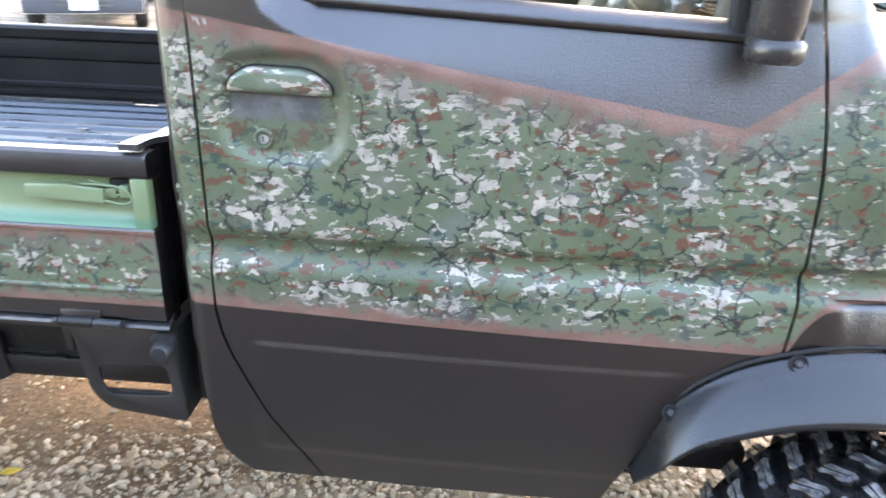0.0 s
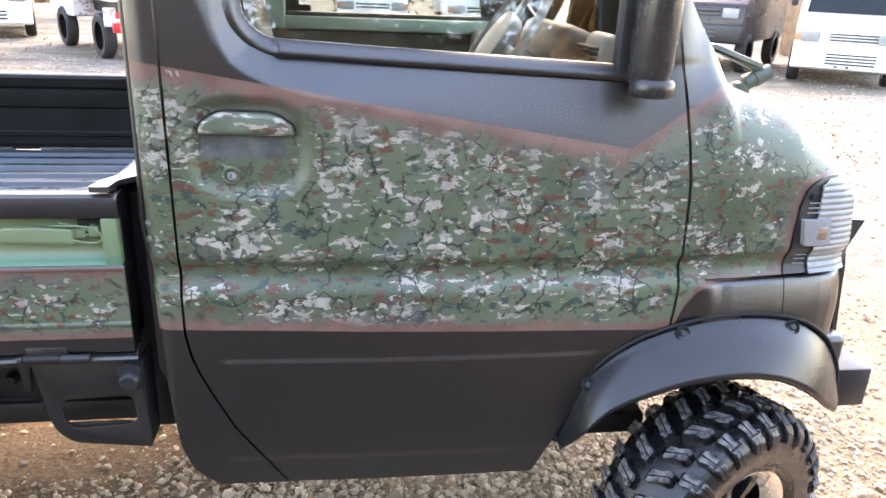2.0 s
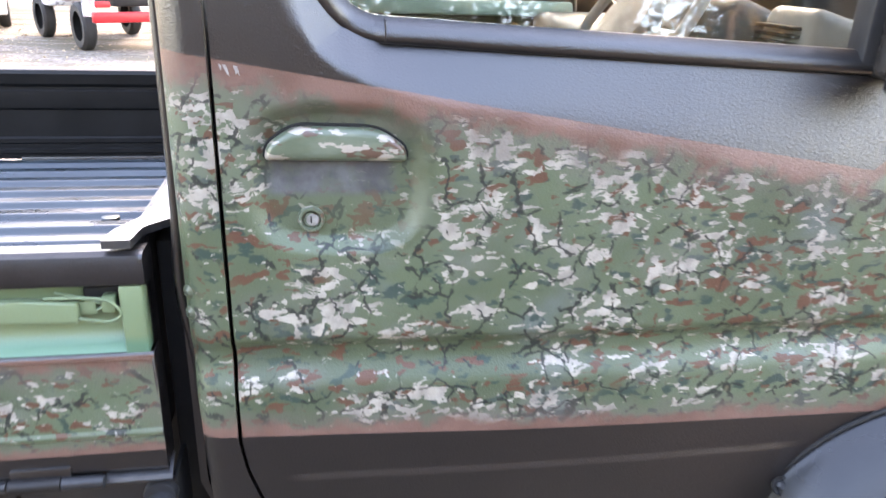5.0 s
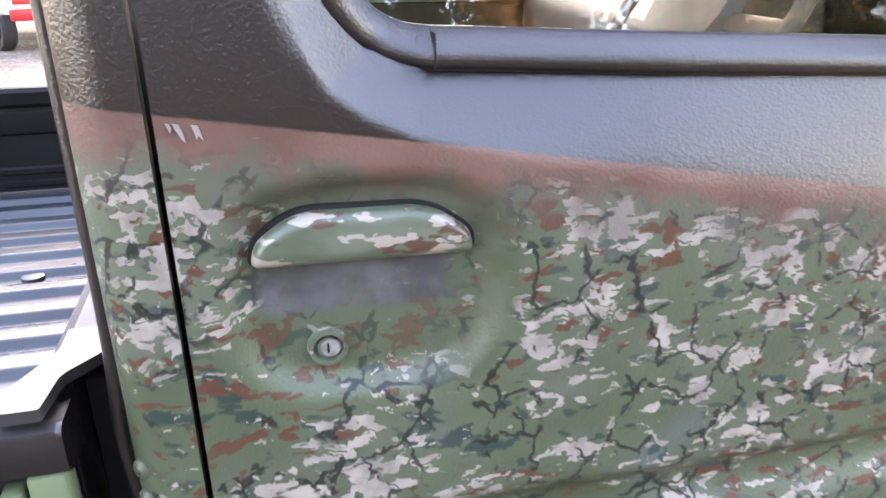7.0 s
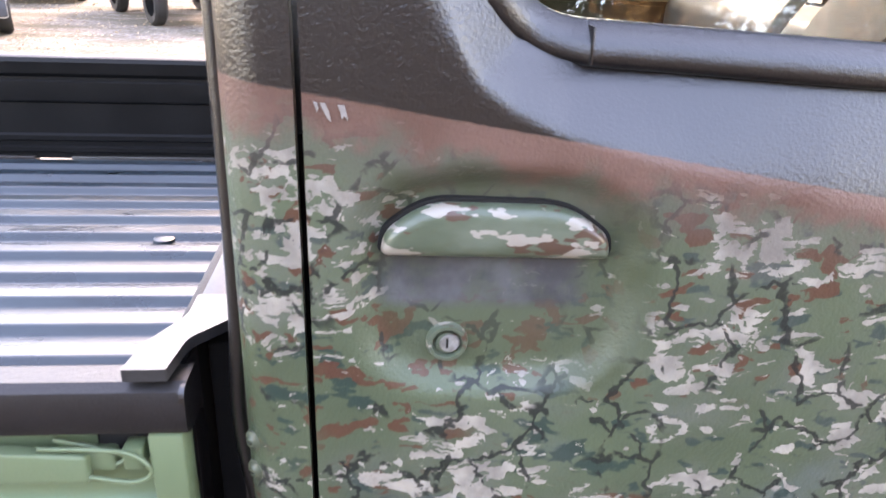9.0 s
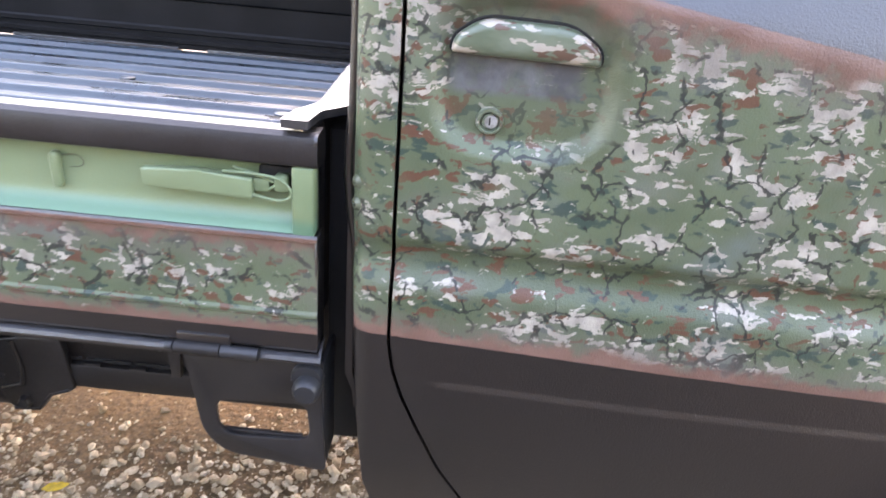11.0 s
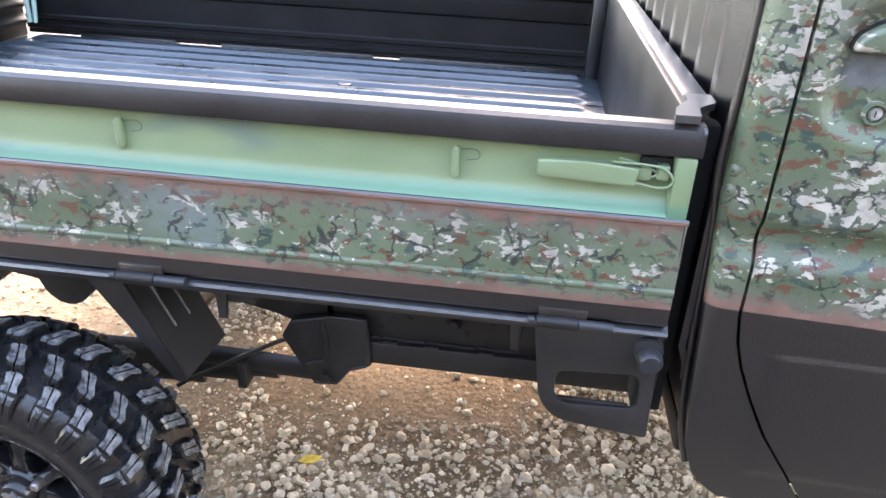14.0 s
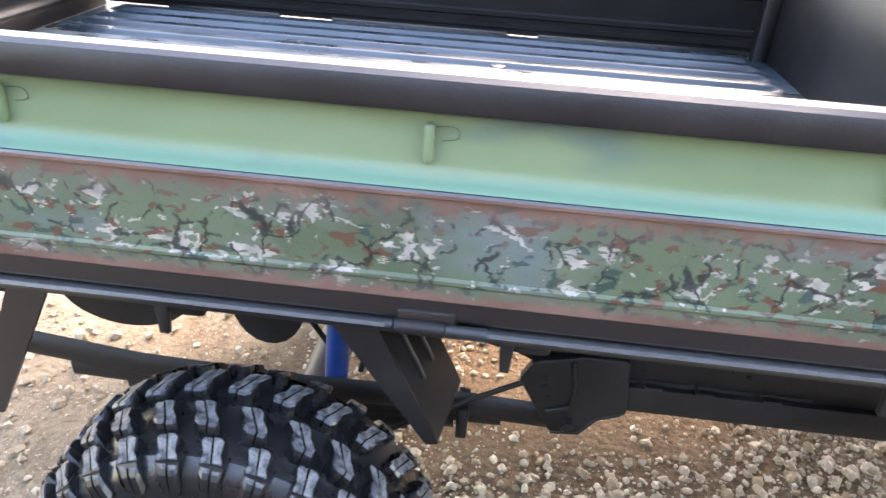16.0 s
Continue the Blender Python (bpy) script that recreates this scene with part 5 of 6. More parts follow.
def build_chassis():
    # side plate with hand-hole below the front end of the bed
    outer = rounded([(-0.726, 0.712), (-0.540, 0.708), (-0.529, 0.510), (-0.676, 0.528), (-0.706, 0.562)], [0.004, 0.004, 0.010, 0.03, 0.03])
    inner = rounded([(-0.684, 0.622), (-0.557, 0.629), (-0.551, 0.566), (-0.667, 0.560), (-0.682, 0.576)], [0.018, 0.018, 0.02, 0.014, 0.012])
    plate = part("side_plate", slab(outer, 0.012, 0.020, [inner], bevel=0.0025), BRACKET, truck, "black steel plate with a rounded opening")
    part("plate_flange", box(-0.540, -0.532, 0.014, 0.09, 0.51, 0.70, 0.003), DARK, plate)
    part("plate_lip", box(-0.690, -0.565, 0.020, 0.027, 0.558, 0.566, 0.002), BRACKET, plate)
    part("round_knob", moved(lathe([(0, -0.020), (0.014, -0.019), (0.019, -0.012), (0.019, 0.008), (0.012, 0.012), (0.012, 0.02)], 24), Matrix.Translation((-0.552, 0.002, 0.669))), SATIN, plate)
    part("knob_collar", moved(lathe([(0, -0.004), (0.020, -0.004), (0.022, 0.0), (0.022, 0.014)], 24), Matrix.Translation((-0.554, 0.006, 0.680))), SATIN, plate)
    # ladder frame
    for y0, y1 in ((0.24, 0.30), (1.18, 1.24)):
        rail = part("frame_rail", box(-1.12, -0.30, y0, y1, 0.470, 0.690, 0.008), UNDER, truck)
        part("frame_flange", box(-1.045, -0.36, y0 - 0.014, y1, 0.436, 0.486, 0.005), UNDER, rail)
        for x in (-0.985, -0.905, -0.80):
            part("flange_tab", box(x - 0.014, x + 0.014, y0 - 0.0145, y0 - 0.004, 0.486, 0.4905, 0.001), UNDER, rail)
        part("frame_bracket", slab([(-0.775, 0.66), (-0.745, 0.66), (-0.750, 0.60), (-0.772, 0.60)], y0 - 0.012, y0), UNDER, rail)
        part("frame_rear", slab(rounded([(-1.10, 0.46), (-1.10, 0.66), (-1.30, 0.67), (-2.45, 0.67), (-2.45, 0.60), (-1.50, 0.60), (-1.34, 0.548), (-1.20, 0.518)], 0.02), y0, y1), UNDER, rail)
        hang = part("spring_hanger", slab(rounded([(-1.180, 0.520), (-1.10, 0.540), (-1.03, 0.540), (-1.02, 0.434), (-1.062, 0.420), (-1.088, 0.382), (-1.138, 0.378), (-1.160, 0.415), (-1.200, 0.483)], 0.008), y0 - 0.022, y0 - 0.004, bevel=0.004), UNDER, truck)
        part("hanger_bolt", moved(lathe([(0, -0.012), (0.010, -0.012), (0.013, -0.006), (0.013, 0.004)], 6), Matrix.Translation((-1.112, y0 - 0.022, 0.402))), UNDER, hang)
        for x, z in ((-1.158, 0.492), (-1.156, 0.474), (-1.148, 0.452)):
            part("hanger_hole", moved(lathe([(0, -0.0015), (0.0045, -0.0015), (0.0045, 0.003)], 12), Matrix.Translation((x, y0 - 0.022, z))), DARK, hang)
        part("hanger_lip", tube([(-1.138, y0 - 0.021, 0.381), (-1.092, y0 - 0.021, 0.385), (-1.066, y0 - 0.021, 0.420), (-1.03, y0 - 0.021, 0.434)], 0.0035, 8), UNDER, hang)
        part("hanger_rib", tube([(-1.150, y0 - 0.022, 0.425), (-1.112, y0 - 0.024, 0.440), (-1.108, y0 - 0.022, 0.475), (-1.118, y0 - 0.022, 0.530)], 0.005, 8), UNDER, hang)
        for x, z, r in ((-1.01, 0.560, 0.006), (-0.985, 0.535, 0.0075), (-0.950, 0.538, 0.0055), (-0.90, 0.555, 0.005), (-0.79, 0.540, 0.0075), (-0.84, 0.520, 0.005), (-1.005, 0.515, 0.004)):
            part("frame_hole", moved(lathe([(0, -0.001), (r, -0.001), (r, 0.002)], 12), Matrix.Translation((x, y0 - 0.001, z))), DARK, rail)
        for x, w in ((-1.03, 0.020), (-0.96, 0.040), (-0.87, 0.045), (-0.775, 0.040)):
            part("frame_slot", box(x - w, x + w, y0 - 0.003, y0 + 0.002, 0.4865, 0.494, 0.001), DARK, rail)
        part("frame_stud", moved(lathe([(0, -0.022), (0.010, -0.02), (0.014, -0.012), (0.016, 0.0)], 16), Matrix.Translation((-0.865, y0, 0.545))), UNDER, rail)
        spring = part("leaf_spring", tube([(-1.13, y0 + 0.0, 0.395), (-1.35, y0, 0.402), (-1.57, y0, 0.396), (-1.85, y0, 0.402), (-2.20, y0, 0.44)], 0.026, 8, flat=0.4), UNDER, truck)
        for k, (a, b) in enumerate(((-1.22, -1.98), (-1.30, -1.88), (-1.38, -1.78))):
            part("leaf", tube([(a, y0, 0.387 - 0.017 * k), (-1.57, y0, 0.378 - 0.016 * k), (b, y0, 0.388 - 0.017 * k)], 0.025, 8, flat=0.3), UNDER, spring)
        part("spring_clip", box(-1.295, -1.275, y0 - 0.032, y0 + 0.032, 0.350, 0.412, 0.004), UNDER, spring)
        part("shock_absorber", tube([(-1.515, y0 + 0.02, 0.30), (-1.500, y0 + 0.035, 0.66)], 0.021, 14), BLUE, truck, "blue painted shock absorber")
    part("rear_axle", tube([(-1.57, 0.08, 0.30), (-1.57, 1.395, 0.30)], 0.038, 14), UNDER, truck)
    part("differential", moved(lathe([(0, -0.09), (0.07, -0.08), (0.10, 0.0), (0.07, 0.08), (0, 0.09)], 20), Matrix.Translation((-1.57, 0.80, 0.30))), UNDER, truck)
    part("brake_cable", tube(curve([(-1.42, 0.20, 0.345), (-1.39, 0.21, 0.362), (-1.30, 0.215, 0.415), (-1.21, 0.22, 0.466), (-1.15, 0.23, 0.49)], 5), 0.005, 8), UNDER, truck)
    part("brake_hose", tube(curve([(-1.50, 0.30, 0.40), (-1.58, 0.28, 0.56), (-1.52, 0.30, 0.62), (-1.46, 0.32, 0.52), (-1.48, 0.32, 0.38)], 6), 0.005, 8), DARK, truck)
    for x in (-0.72, -1.20, -1.66, -2.12, -2.40):
        part("cross_member", box(x - 0.025, x + 0.025, 0.05, 1.43, 0.655, 0.705, 0.006), UNDER, truck)
        part("member_tab", slab([(x - 0.043, 0.705), (x - 0.020, 0.705), (x - 0.025, 0.627), (x - 0.038, 0.627)], 0.044, 0.056, bevel=0.002), BRACKET, truck)
    # guards each side of the rear wheel: bent plates slanting towards the wheel
    front_plate = slab([(-1.480, 0.700), (-1.412, 0.700), (-1.311, 0.488), (-1.328, 0.484)], 0.046, 0.054)
    guard = part("wheel_guard", front_plate, BRACKET, truck, "slanting black plate ahead of the rear wheel")
    bm = bmesh.new()
    pts = [Vector(p) for p in ((-1.412, 0.052, 0.700), (-1.311, 0.052, 0.488), (-1.290, 0.170, 0.505), (-1.383, 0.170, 0.700))]
    vs = [bm.verts.new(p) for p in pts] + [bm.verts.new(p + Vector((-0.006, 0, -0.004))) for p in pts]
    for f in ((0, 1, 2, 3), (7, 6, 5, 4), (0, 4, 5, 1), (1, 5, 6, 2), (2, 6, 7, 3), (3, 7, 4, 0)):
        bm.faces.new([vs[i] for i in f])
    part("guard_web", bm, BRACKET, guard)
    for f in (0.3, 0.62):
        a = pts[0].lerp(pts[3], f).lerp(pts[1].lerp(pts[2], f), 0.12)
        b = pts[0].lerp(pts[3], f).lerp(pts[1].lerp(pts[2], f), 0.62)
        part("guard_rib", tube([a + Vector((0.002, 0, 0)), b + Vector((0.002, 0, 0))], 0.006, 8), BRACKET, guard)
    back_guard = part("rear_wheel_guard", slab([(-1.895, 0.70), (-1.835, 0.70), (-1.965, 0.445), (-2.005, 0.445)], 0.045, 0.051), LINER, truck)
    part("guard_web", box(-2.02, -1.90, 0.05, 0.24, 0.66, 0.69, 0.004), UNDER, back_guard)
    # scalloped tub behind the wheel
    arc = [(-1.95, 0.70)] + [(-1.812 + 0.105 * math.cos(a) * -1, 0.612 - 0.066 * math.sin(a)) for a in np.linspace(0.15, math.pi - 0.15, 14)] + \
          [(-1.588 + 0.056 * math.cos(a) * -1, 0.612 - 0.07 * math.sin(a)) for a in np.linspace(0.3, math.pi - 0.2, 10)] + [(-1.525, 0.66), (-1.525, 0.70)]
    part("wheel_tub", slab(arc, 0.16, 0.30), UNDER, truck)
    part("far_skirt", box(BED_X0, -0.56, 1.40, 1.44, 0.69, 0.74, 0.004), UNDER, truck)


def make_bedfloor():
    n = Nodes("worn glossy black bed paint tinted sky blue")
    v = n.coords((0.35, 1, 1))
    # blue of the reflected sky is put into the base colour
    tone = n.mix(n.ramp(n.noise(v, 12, 5), 0.4, 0.75), (0.009, 0.022, 0.031), (0.022, 0.040, 0.050))
    stain = n.ramp(n.noise(n.coords((0.7, 1.6, 1), (2, 5, 0)), 5, 4, 0.6), 0.52, 0.58)
    tone = n.mix(n.math("MULTIPLY", stain, 0.6), tone, (0.006, 0.010, 0.014))
    n.bump(n.noise(n.coords(), 200, 3), 0.12, 0.0006)
    return n.finish(tone, n.math("SUBTRACT", n.ramp(n.noise(v, 20, 4), 0.3, 0.7, 0.30, 0.46), n.math("MULTIPLY", stain, 0.10)), Specular_IOR_Level=0.9)


BEDFLOOR = make_bedfloor()


def build_interior():
    # dashboard, vents, steering wheel, seats
    dash = part("dashboard", box(0.30, 0.56, 0.07, 1.40, 0.95, 1.215, 0.03, 3), GREY_TRIM, truck, "light grey dashboard")
    part("instrument_hood", moved(box(-0.09, 0.09, -0.16, 0.16, -0.05, 0.05, 0.03, 3), pose(0.36, 0.42, 1.235, 0, 20, 0)), DARK_TRIM, dash)
    vent = part("air_vent", moved(box(-0.045, 0.05, -0.06, 0.06, -0.045, 0.045, 0.018, 3), pose(0.375, 0.20, 1.245, 0, 15, 0)), GREY_TRIM, dash)
    for k in range(5):
        part("vent_slat", box(0.318, 0.334, 0.155, 0.245, 1.222 + k * 0.011, 1.227 + k * 0.011, 0.001), DARK, vent)
    m = pose(0.19, 0.42, 1.245, 0, -56, 0)
    ring = [(0.185 * math.cos(a), 0.185 * math.sin(a), 0.0) for a in np.linspace(0, 2 * math.pi, 40)[:-1]]
    wheel = part("steering_wheel", moved(tube(ring, 0.0105, 10, closed=True), m), GREY_TRIM, truck, "light grey steering wheel")
    part("wheel_hub", moved(lathe([(0, -0.03), (0.05, -0.028), (0.075, -0.01), (0.08, 0.02), (0, 0.03)], 28, "z"), m), GREY_TRIM, wheel)
    part("hub_badge", moved(lathe([(0, -0.034), (0.028, -0.034), (0.030, -0.027)], 24, "z"), m), plain("grey badge", (0.22, 0.22, 0.22), 0.4), wheel)
    for a in (20, 160, 270):
        part("spoke", moved(box(0.06, 0.18, -0.012, 0.012, -0.010, 0.002, 0.004), m @ pose(0, 0, 0, 0, 0, a)), GREY_TRIM, wheel)
    part("steering_column", tube([(0.20, 0.42, 1.23), (0.42, 0.42, 1.06)], 0.04, 14), DARK_TRIM, truck)
    for y in (0.38, 1.06):
        seat = part("seat_cushion", box(-0.34, 0.12, y - 0.23, y + 0.23, 0.80, 0.92, 0.04, 3), FABRIC, truck)
        part("seat_backrest", moved(box(-0.06, 0.06, -0.23, 0.23, 0, 0.56, 0.04, 3), pose(-0.36, y, 0.86, 0, -12, 0)), FABRIC, seat)


build_cab()
build_front()
build_wheel(pose(0.620, -0.034, 0.304), 24)
build_wheel(pose(-1.580, -0.022, 0.302), -1, 9)
build_wheel(pose(0.612, 1.500, 0.302, 0, 0, 180), 24)
build_wheel(pose(-1.580, 1.490, 0.302, 0, 0, 180))
build_bed()
build_chassis()
build_interior()


# ---- parked vehicles beyond ----
def far_wheel(parent, x, y, r=0.27, w=0.16):
    wheel = part("wheel", moved(lathe([(0, -w / 2 + 0.01), (r * 0.60, -w / 2), (r * 0.62, -w / 2 + 0.02)], 24, "y"), Matrix.Translation((x, y, r))), STEEL if r < 0.3 else RIM, parent)
    part("tyre", moved(lathe([(r * 0.62, -w / 2 - 0.004), (r * 0.9, -w / 2 - 0.01), (r, -w / 2 + 0.025), (r, w / 2 - 0.025), (r * 0.9, w / 2 + 0.01), (r * 0.62, w / 2)], 32, "y"), Matrix.Translation((x, y, r))), TYRE_FAR, wheel)


def bars(parent, x, y0, y1, z0, z1, rows):
    """Dark slots across the front of a vehicle."""
    for k in range(rows):
        z = z0 + (z1 - z0) * (k + 0.5) / rows
        part("grille_slot", box(x - 0.006, x + 0.006, y0, y1, z - (z1 - z0) / rows * 0.28, z + (z1 - z0) / rows * 0.28, 0.004), DARK_TRIM, parent)


def kei_vehicle(at, label, body=WHITE, kind="van", lower=None, lift=0.0, tyre=0.27, length=3.3, bumper_rear=None, category="van", grille=(3, -0.34, 0.34), plate=True):
    """A small parked van or truck; it faces +x from its rear axle's side, its base at the ground."""
    v = thing("parked_" + ("van" if kind == "van" else "truck"), label, category, "parked vehicles", at)
    w, up = 0.735, lift
    low = 0.24 + up
    nose = length / 2
    if kind == "van":
        side = [(-nose, low), (nose - 0.02, low), (nose, low + 0.30), (nose - 0.06, low + 0.62), (nose - 0.42, low + 0.78), (nose - 0.85, low + 1.56), (-nose + 0.10, low + 1.62), (-nose, low + 1.45)]
    else:
        side = [(nose - 1.35, low + 0.02), (nose - 0.02, low), (nose, low + 0.30), (nose - 0.03, low + 0.70), (nose - 0.30, low + 0.85), (nose - 0.62, low + 1.44), (nose - 1.28, low + 1.48), (nose - 1.35, low + 1.40)]
    bm = moved(slab(rounded(side, 0.06, 4), -w, w, bevel=0.03), Matrix.Identity(4))
    part("body", bm, body, v)
    top = nose - (0.85 if kind == "van" else 0.62)
    base = nose - (0.42 if kind == "van" else 0.30)
    h0, h1 = low + (0.80 if kind == "van" else 0.87), low + (1.50 if kind == "van" else 1.40)
    scr = bmesh.new()
    vs = [scr.verts.new(p) for p in ((base + 0.012, -w + 0.10, h0 + 0.02), (base + 0.012, w - 0.10, h0 + 0.02), (top + 0.03, w - 0.16, h1), (top + 0.03, -w + 0.16, h1))]
    scr.faces.new(vs)
    bmesh.ops.solidify(scr, geom=scr.faces[:], thickness=0.012)
    part("windscreen", scr, CARGLASS, v)
    for s in (-1, 1):
        y = s * (w + 0.003)
        pane = slab(rounded([(top - 0.55, h0 + 0.06), (base - 0.10, h0 + 0.06), (top - 0.02, h1), (top - 0.55, h1)], 0.04), y - 0.004, y + 0.004)
        part("side_window", pane, CARGLASS, v)
        lampb = box(nose - 0.05, nose + 0.012, s * 0.52 - 0.13, s * 0.52 + 0.13, low + 0.40, low + 0.56, 0.02)
        part("headlamp", lampb, LAMP, v)
        part("turn_signal", box(nose - 0.03, nose + 0.016, s * 0.69 - 0.045, s * 0.69 + 0.045, low + (0.18 if lower else 0.42), low + (0.26 if lower else 0.54), 0.01), AMBER, v)
        part("door_mirror", box(base - 0.12, base - 0.02, s * (w + 0.10) - 0.05, s * (w + 0.10) + 0.05, h0 + 0.10, h0 + 0.30, 0.02), SATIN, v)
        for x in (nose - 0.62 if kind == "van" else nose - 0.70, -nose + 0.62):
            far_wheel(v, x, s * (w - 0.06), tyre)
    part("front_bumper", box(nose - 0.08, nose + 0.04, -w, w, low + 0.02, low + 0.30, 0.03), lower or body, v)
    bars(v, nose + 0.042, grille[1], grille[2], low + 0.08, low + 0.26, grille[0])
    bars(v, nose - 0.005, grille[1], grille[2], low + 0.42, low + 0.55, grille[0] - 1)
    for y in () if plate else (-0.10, 0.06):
        part("plate_bracket", box(nose + 0.038, nose + 0.048, y - 0.025, y + 0.025, low + 0.045, low + 0.075, 0.004), DARK_TRIM, v)
    if plate:
        part("number_plate", box(nose + 0.042, nose + 0.05, -0.165, 0.165, low + 0.06, low + 0.22, 0.002), PLATE, v)
    if kind != "van":
        part("load_bed", box(-nose, nose - 1.40, -w, w, low + 0.34, low + 0.42, 0.01), body, v)
        for s in (-1, 1):
            part("bed_side", box(-nose, nose - 1.40, s * w - 0.02, s * w + 0.02, low + 0.40, low + 0.70, 0.01), body, v)
        part("tailgate", box(-nose - 0.02, -nose + 0.02, -w, w, low + 0.40, low + 0.70, 0.01), body, v)
        part("chassis", box(-nose + 0.1, nose - 1.2, -0.4, 0.4, low + 0.12, low + 0.32, 0.02), UNDER, v)
    if bumper_rear:
        part("rear_bumper", box(-nose - 0.08, -nose + 0.02, -w, w, low - 0.08, low + 0.06, 0.02), bumper_rear, v)
        for s in (-1, 1):
            part("tail_lamp", box(-nose - 0.04, -nose, s * 0.58 - 0.10, s * 0.58 + 0.10, low + 0.12, low + 0.20, 0.01), RED, v)
            part("mud_flap", box(-nose + 0.30, -nose + 0.32, s * 0.66 - 0.09, s * 0.66 + 0.09, low - 0.02, low + 0.25, 0.005), body, v)
    return v


def make_carglass():
    return plain("dark reflective car glass", (0.03, 0.04, 0.042), 0.06, vary=0.1)


def make_splash():
    """White paint with sprayed red and grey flecks."""
    n = Nodes("flecked white paint")
    v = n.coords()
    tone = n.mix(n.ramp(n.noise(v, 9, 4), 0.57, 0.60, 0, 0.8), (0.78, 0.76, 0.76), (0.36, 0.24, 0.25))
    tone = n.mix(n.ramp(n.noise(n.coords((1, 1, 1), (4, 2, 1)), 14, 3), 0.60, 0.63, 0, 0.8), tone, (0.20, 0.20, 0.22))
    return n.finish(tone, 0.35)


CARGLASS, SPLASH = make_carglass(), make_splash()
kei_vehicle(pose(-6.16, 10.08, 0, 0, 0, -65), "white mini truck with a grey bumper and amber signals", WHITE, "truck", GREY_BUMPER, category="truck")
kei_vehicle(pose(-6.85, 14.74, 0, 0, 0, -70), "white mini van with a slotted bumper", WHITE, "van")
kei_vehicle(pose(-3.57, 11.89, 0, 0, 0, 122), "lifted flecked white mini truck with a red rear bumper", SPLASH, "truck", None, 0.26, 0.33, 3.3, RED, "truck")
kei_vehicle(pose(8.35, 10.45, 0, 0, 0, -124), "white mini van with a slotted white bumper", WHITE, "van", grille=(4, -0.26, 0.42), plate=False)
kei_vehicle(pose(6.92, 11.92, 0, 0, 0, -133), "lifted dark maroon mini van with black lower trim", MAROON, "van", SATIN, 0.25, 0.32)
kei_vehicle(pose(-1.6, 15.6, 0, 0, 0, -90), "white mini truck parked nose out", WHITE, "truck", category="truck")
kei_vehicle(pose(0.6, 16.2, 0, 0, 0, -90), "white mini van parked nose out", WHITE, "van")
kei_vehicle(pose(2.9, 15.8, 0, 0, 0, -92), "white mini truck beside the vans", WHITE, "truck", category="truck")


def build_post(x, y):
    post = thing("timber_post", "weathered brown timber post at the edge of the lot", "post", at=pose(x, y, 0))
    part("shaft", box(-0.16, 0.16, -0.16, 0.16, 0, 3.2, 0.02), WOOD, post)
    part("cap", box(-0.19, 0.19, -0.19, 0.19, 3.2, 3.26, 0.01), WOOD, post)


build_post(9.75, 14.1)
build_post(3.9, 18.4)


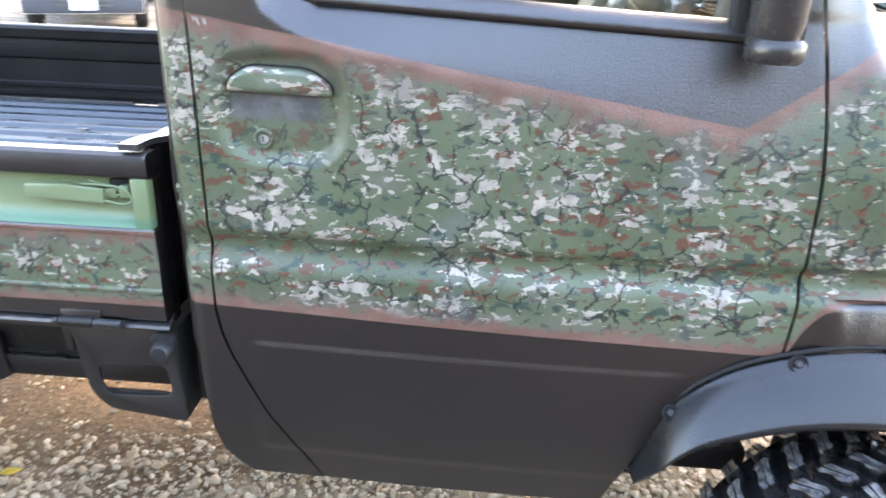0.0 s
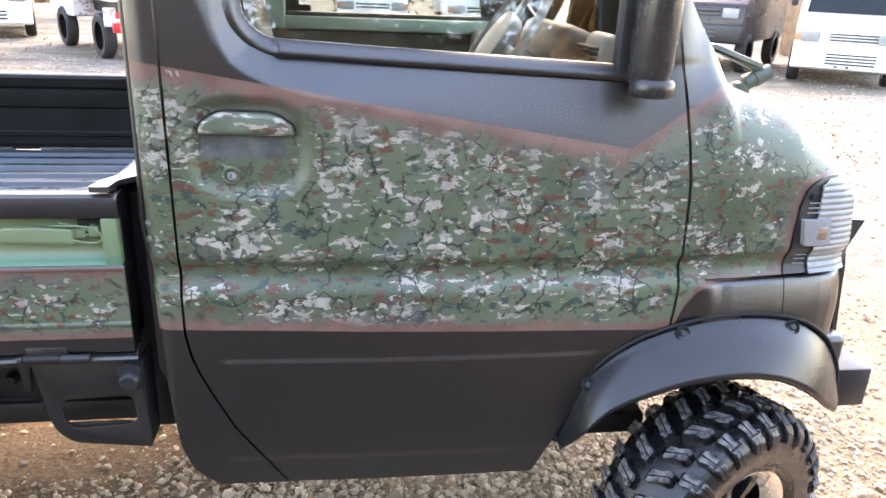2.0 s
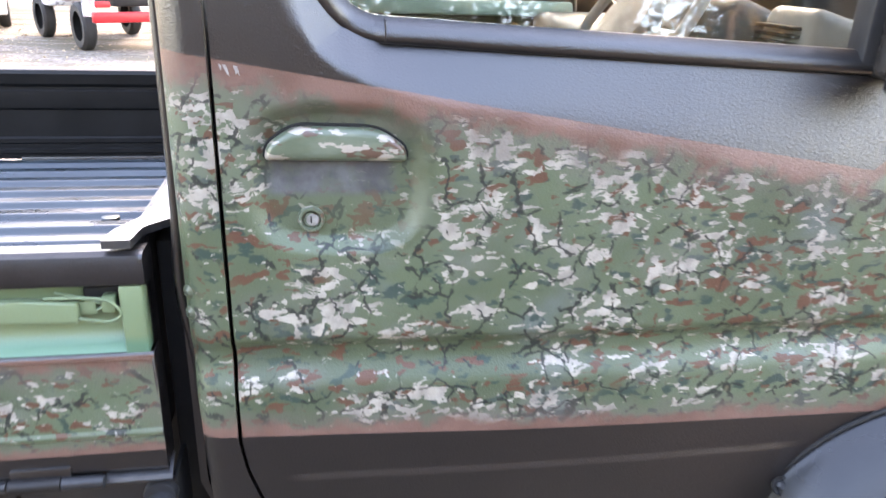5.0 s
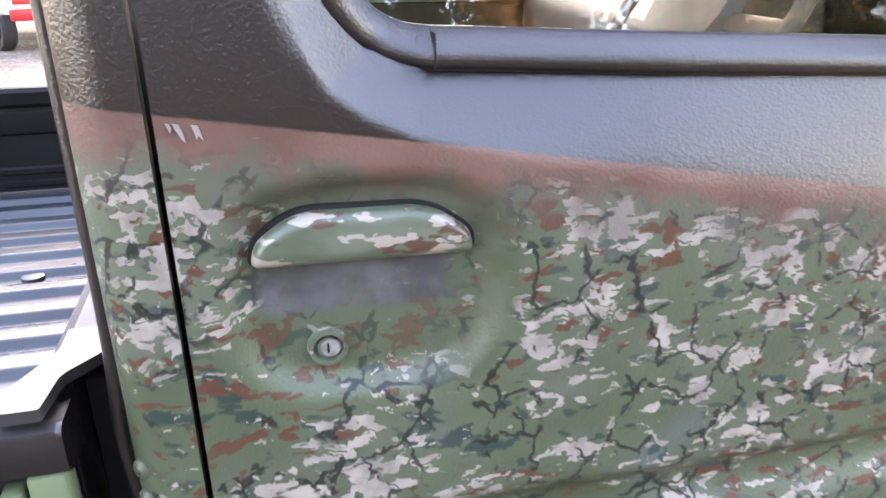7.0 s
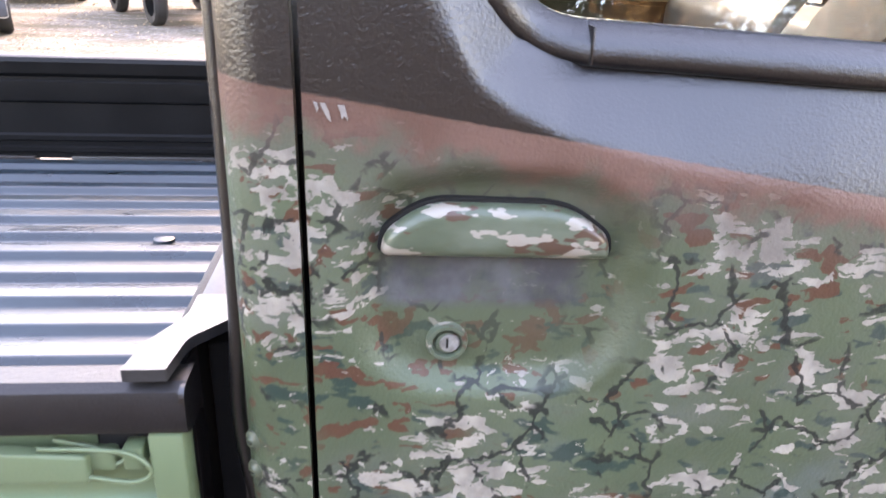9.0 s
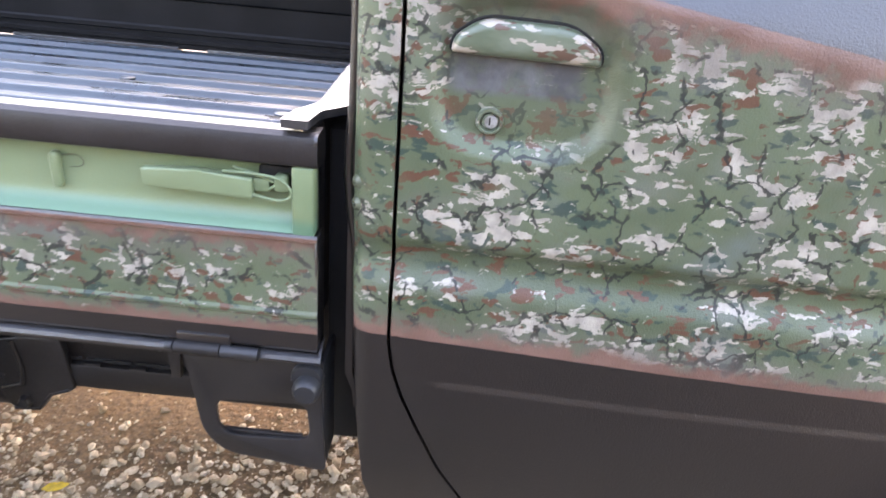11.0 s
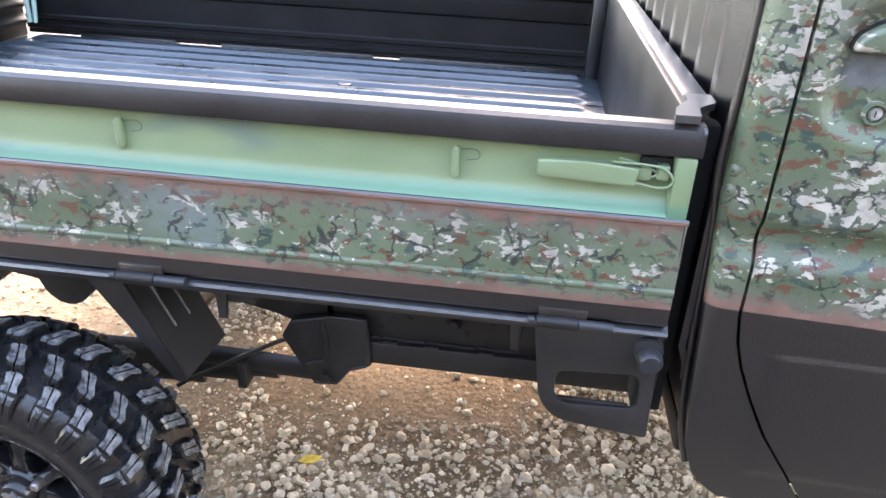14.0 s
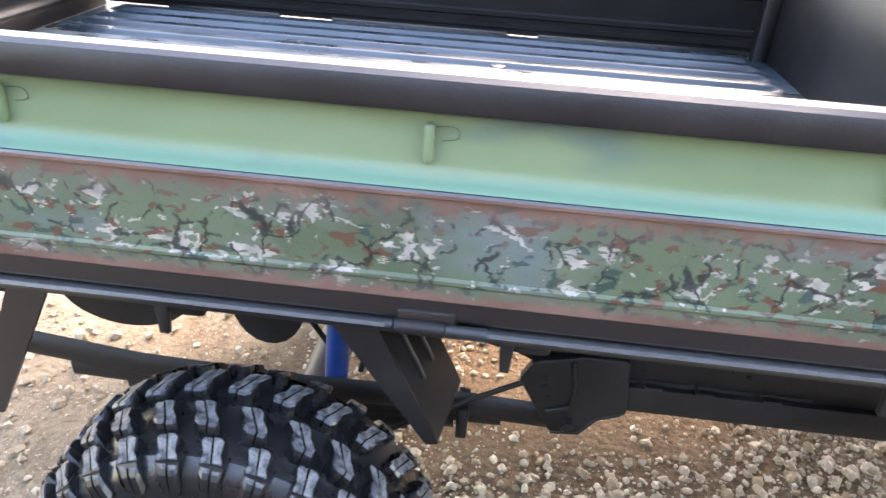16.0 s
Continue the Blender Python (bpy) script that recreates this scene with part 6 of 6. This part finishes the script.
def build_tree(x, y, height, seed, foliage, count, leaf=1.0, kind="tree", where="behind the parked vehicles", group="trees behind the lot"):
    rng = random.Random(seed)
    tree = thing(kind, ("brown-leaved autumn " if foliage is LEAVES else "dark evergreen ") + kind + " " + where, kind, group, pose(x, y, 0))
    limbs = [tube([(0, 0, 0), (0.05, 0.04, height * 0.35), (-0.06, 0.05, height * 0.7), (0.0, 0, height)], 0.10, 8)]
    tips = []
    for k in range(14):
        z = height * rng.uniform(0.12, 0.9)
        a = rng.uniform(0, 6.3)
        r = height * 0.26 * rng.uniform(0.5, 1.1) * (1.15 - z / height)
        end = Vector((r * math.cos(a), r * math.sin(a), z + r * 0.5))
        limbs.append(tube([(0, 0, z), end * 0.5 + Vector((0, 0, z * 0.5)), end], 0.03, 5))
        tips.append(end)
    part("trunk", join(*limbs), BARK, tree)
    verts, faces = [], []
    for _ in range(count):
        tip = rng.choice(tips)
        c = tip * rng.uniform(0.4, 1.05) + Vector((rng.gauss(0, 0.38), rng.gauss(0, 0.38), rng.gauss(0, 0.34)))
        c.z = max(0.3, c.z + (0 if rng.random() < 0.6 else -tip.z * 0.4 * rng.random()))
        u = Vector((rng.gauss(0, 1), rng.gauss(0, 1), rng.gauss(0, 1))).normalized()
        w = u.orthogonal().normalized() * rng.uniform(0.04, 0.10) * leaf
        u = u * rng.uniform(0.07, 0.15) * leaf
        i = len(verts)
        verts += [c - u, c - w * 0.8, c + u, c + w * 0.8]
        faces.append((i, i + 1, i + 2, i + 3))
    part("crown", mesh_of("crown", verts, faces, False), foliage, tree)


for k in range(15):
    build_tree(-13 + k * 2.3 + 0.7 * math.sin(k * 2.1), 21.5 + 1.6 * math.sin(k * 1.7), 5.5 + 1.4 * math.sin(k * 2.9), 10 + k, LEAVES if k % 3 else EVERGREEN, 1400)

for k in range(13):
    build_tree(-11 + k * 1.9 + 0.5 * math.sin(k * 2.7), -13.0 + 1.5 * math.sin(k * 1.9), 8.2 + 0.9 * math.sin(k * 3.1), 40 + k, EVERGREEN if k % 2 else LEAVES, 10500, 0.9, "tree", "across the lane", "trees across the lane")

# undergrowth at the foot of the trees across the lane
for k in range(16):
    build_tree(-12 + k * 1.6 + 0.4 * math.sin(k * 2.3), -12.2 + 0.8 * math.sin(k * 1.3), 3.9 + 0.7 * math.sin(k * 2.2), 80 + k, LEAVES if k % 3 else EVERGREEN, 5200, 0.85, "shrub", "beneath the trees across the lane", "shrubs across the lane")

# fallen leaf on the gravel
leaf = mesh_of("leaf", [(-0.028, 0, 0.002), (-0.01, -0.013, 0.005), (0.012, -0.011, 0.003), (0.032, 0, 0.007), (0.012, 0.012, 0.004), (-0.01, 0.012, 0.006)], [(0, 1, 2, 3), (0, 3, 4, 5)])
fallen = part("fallen_leaf", leaf, YELLOW, None)
fallen.matrix_basis = pose(-1.205, 0.365, 0.028, 4, 0, 20)
tagged(fallen, "yellow fallen leaf lying on the gravel", "leaf")

build_gravel()
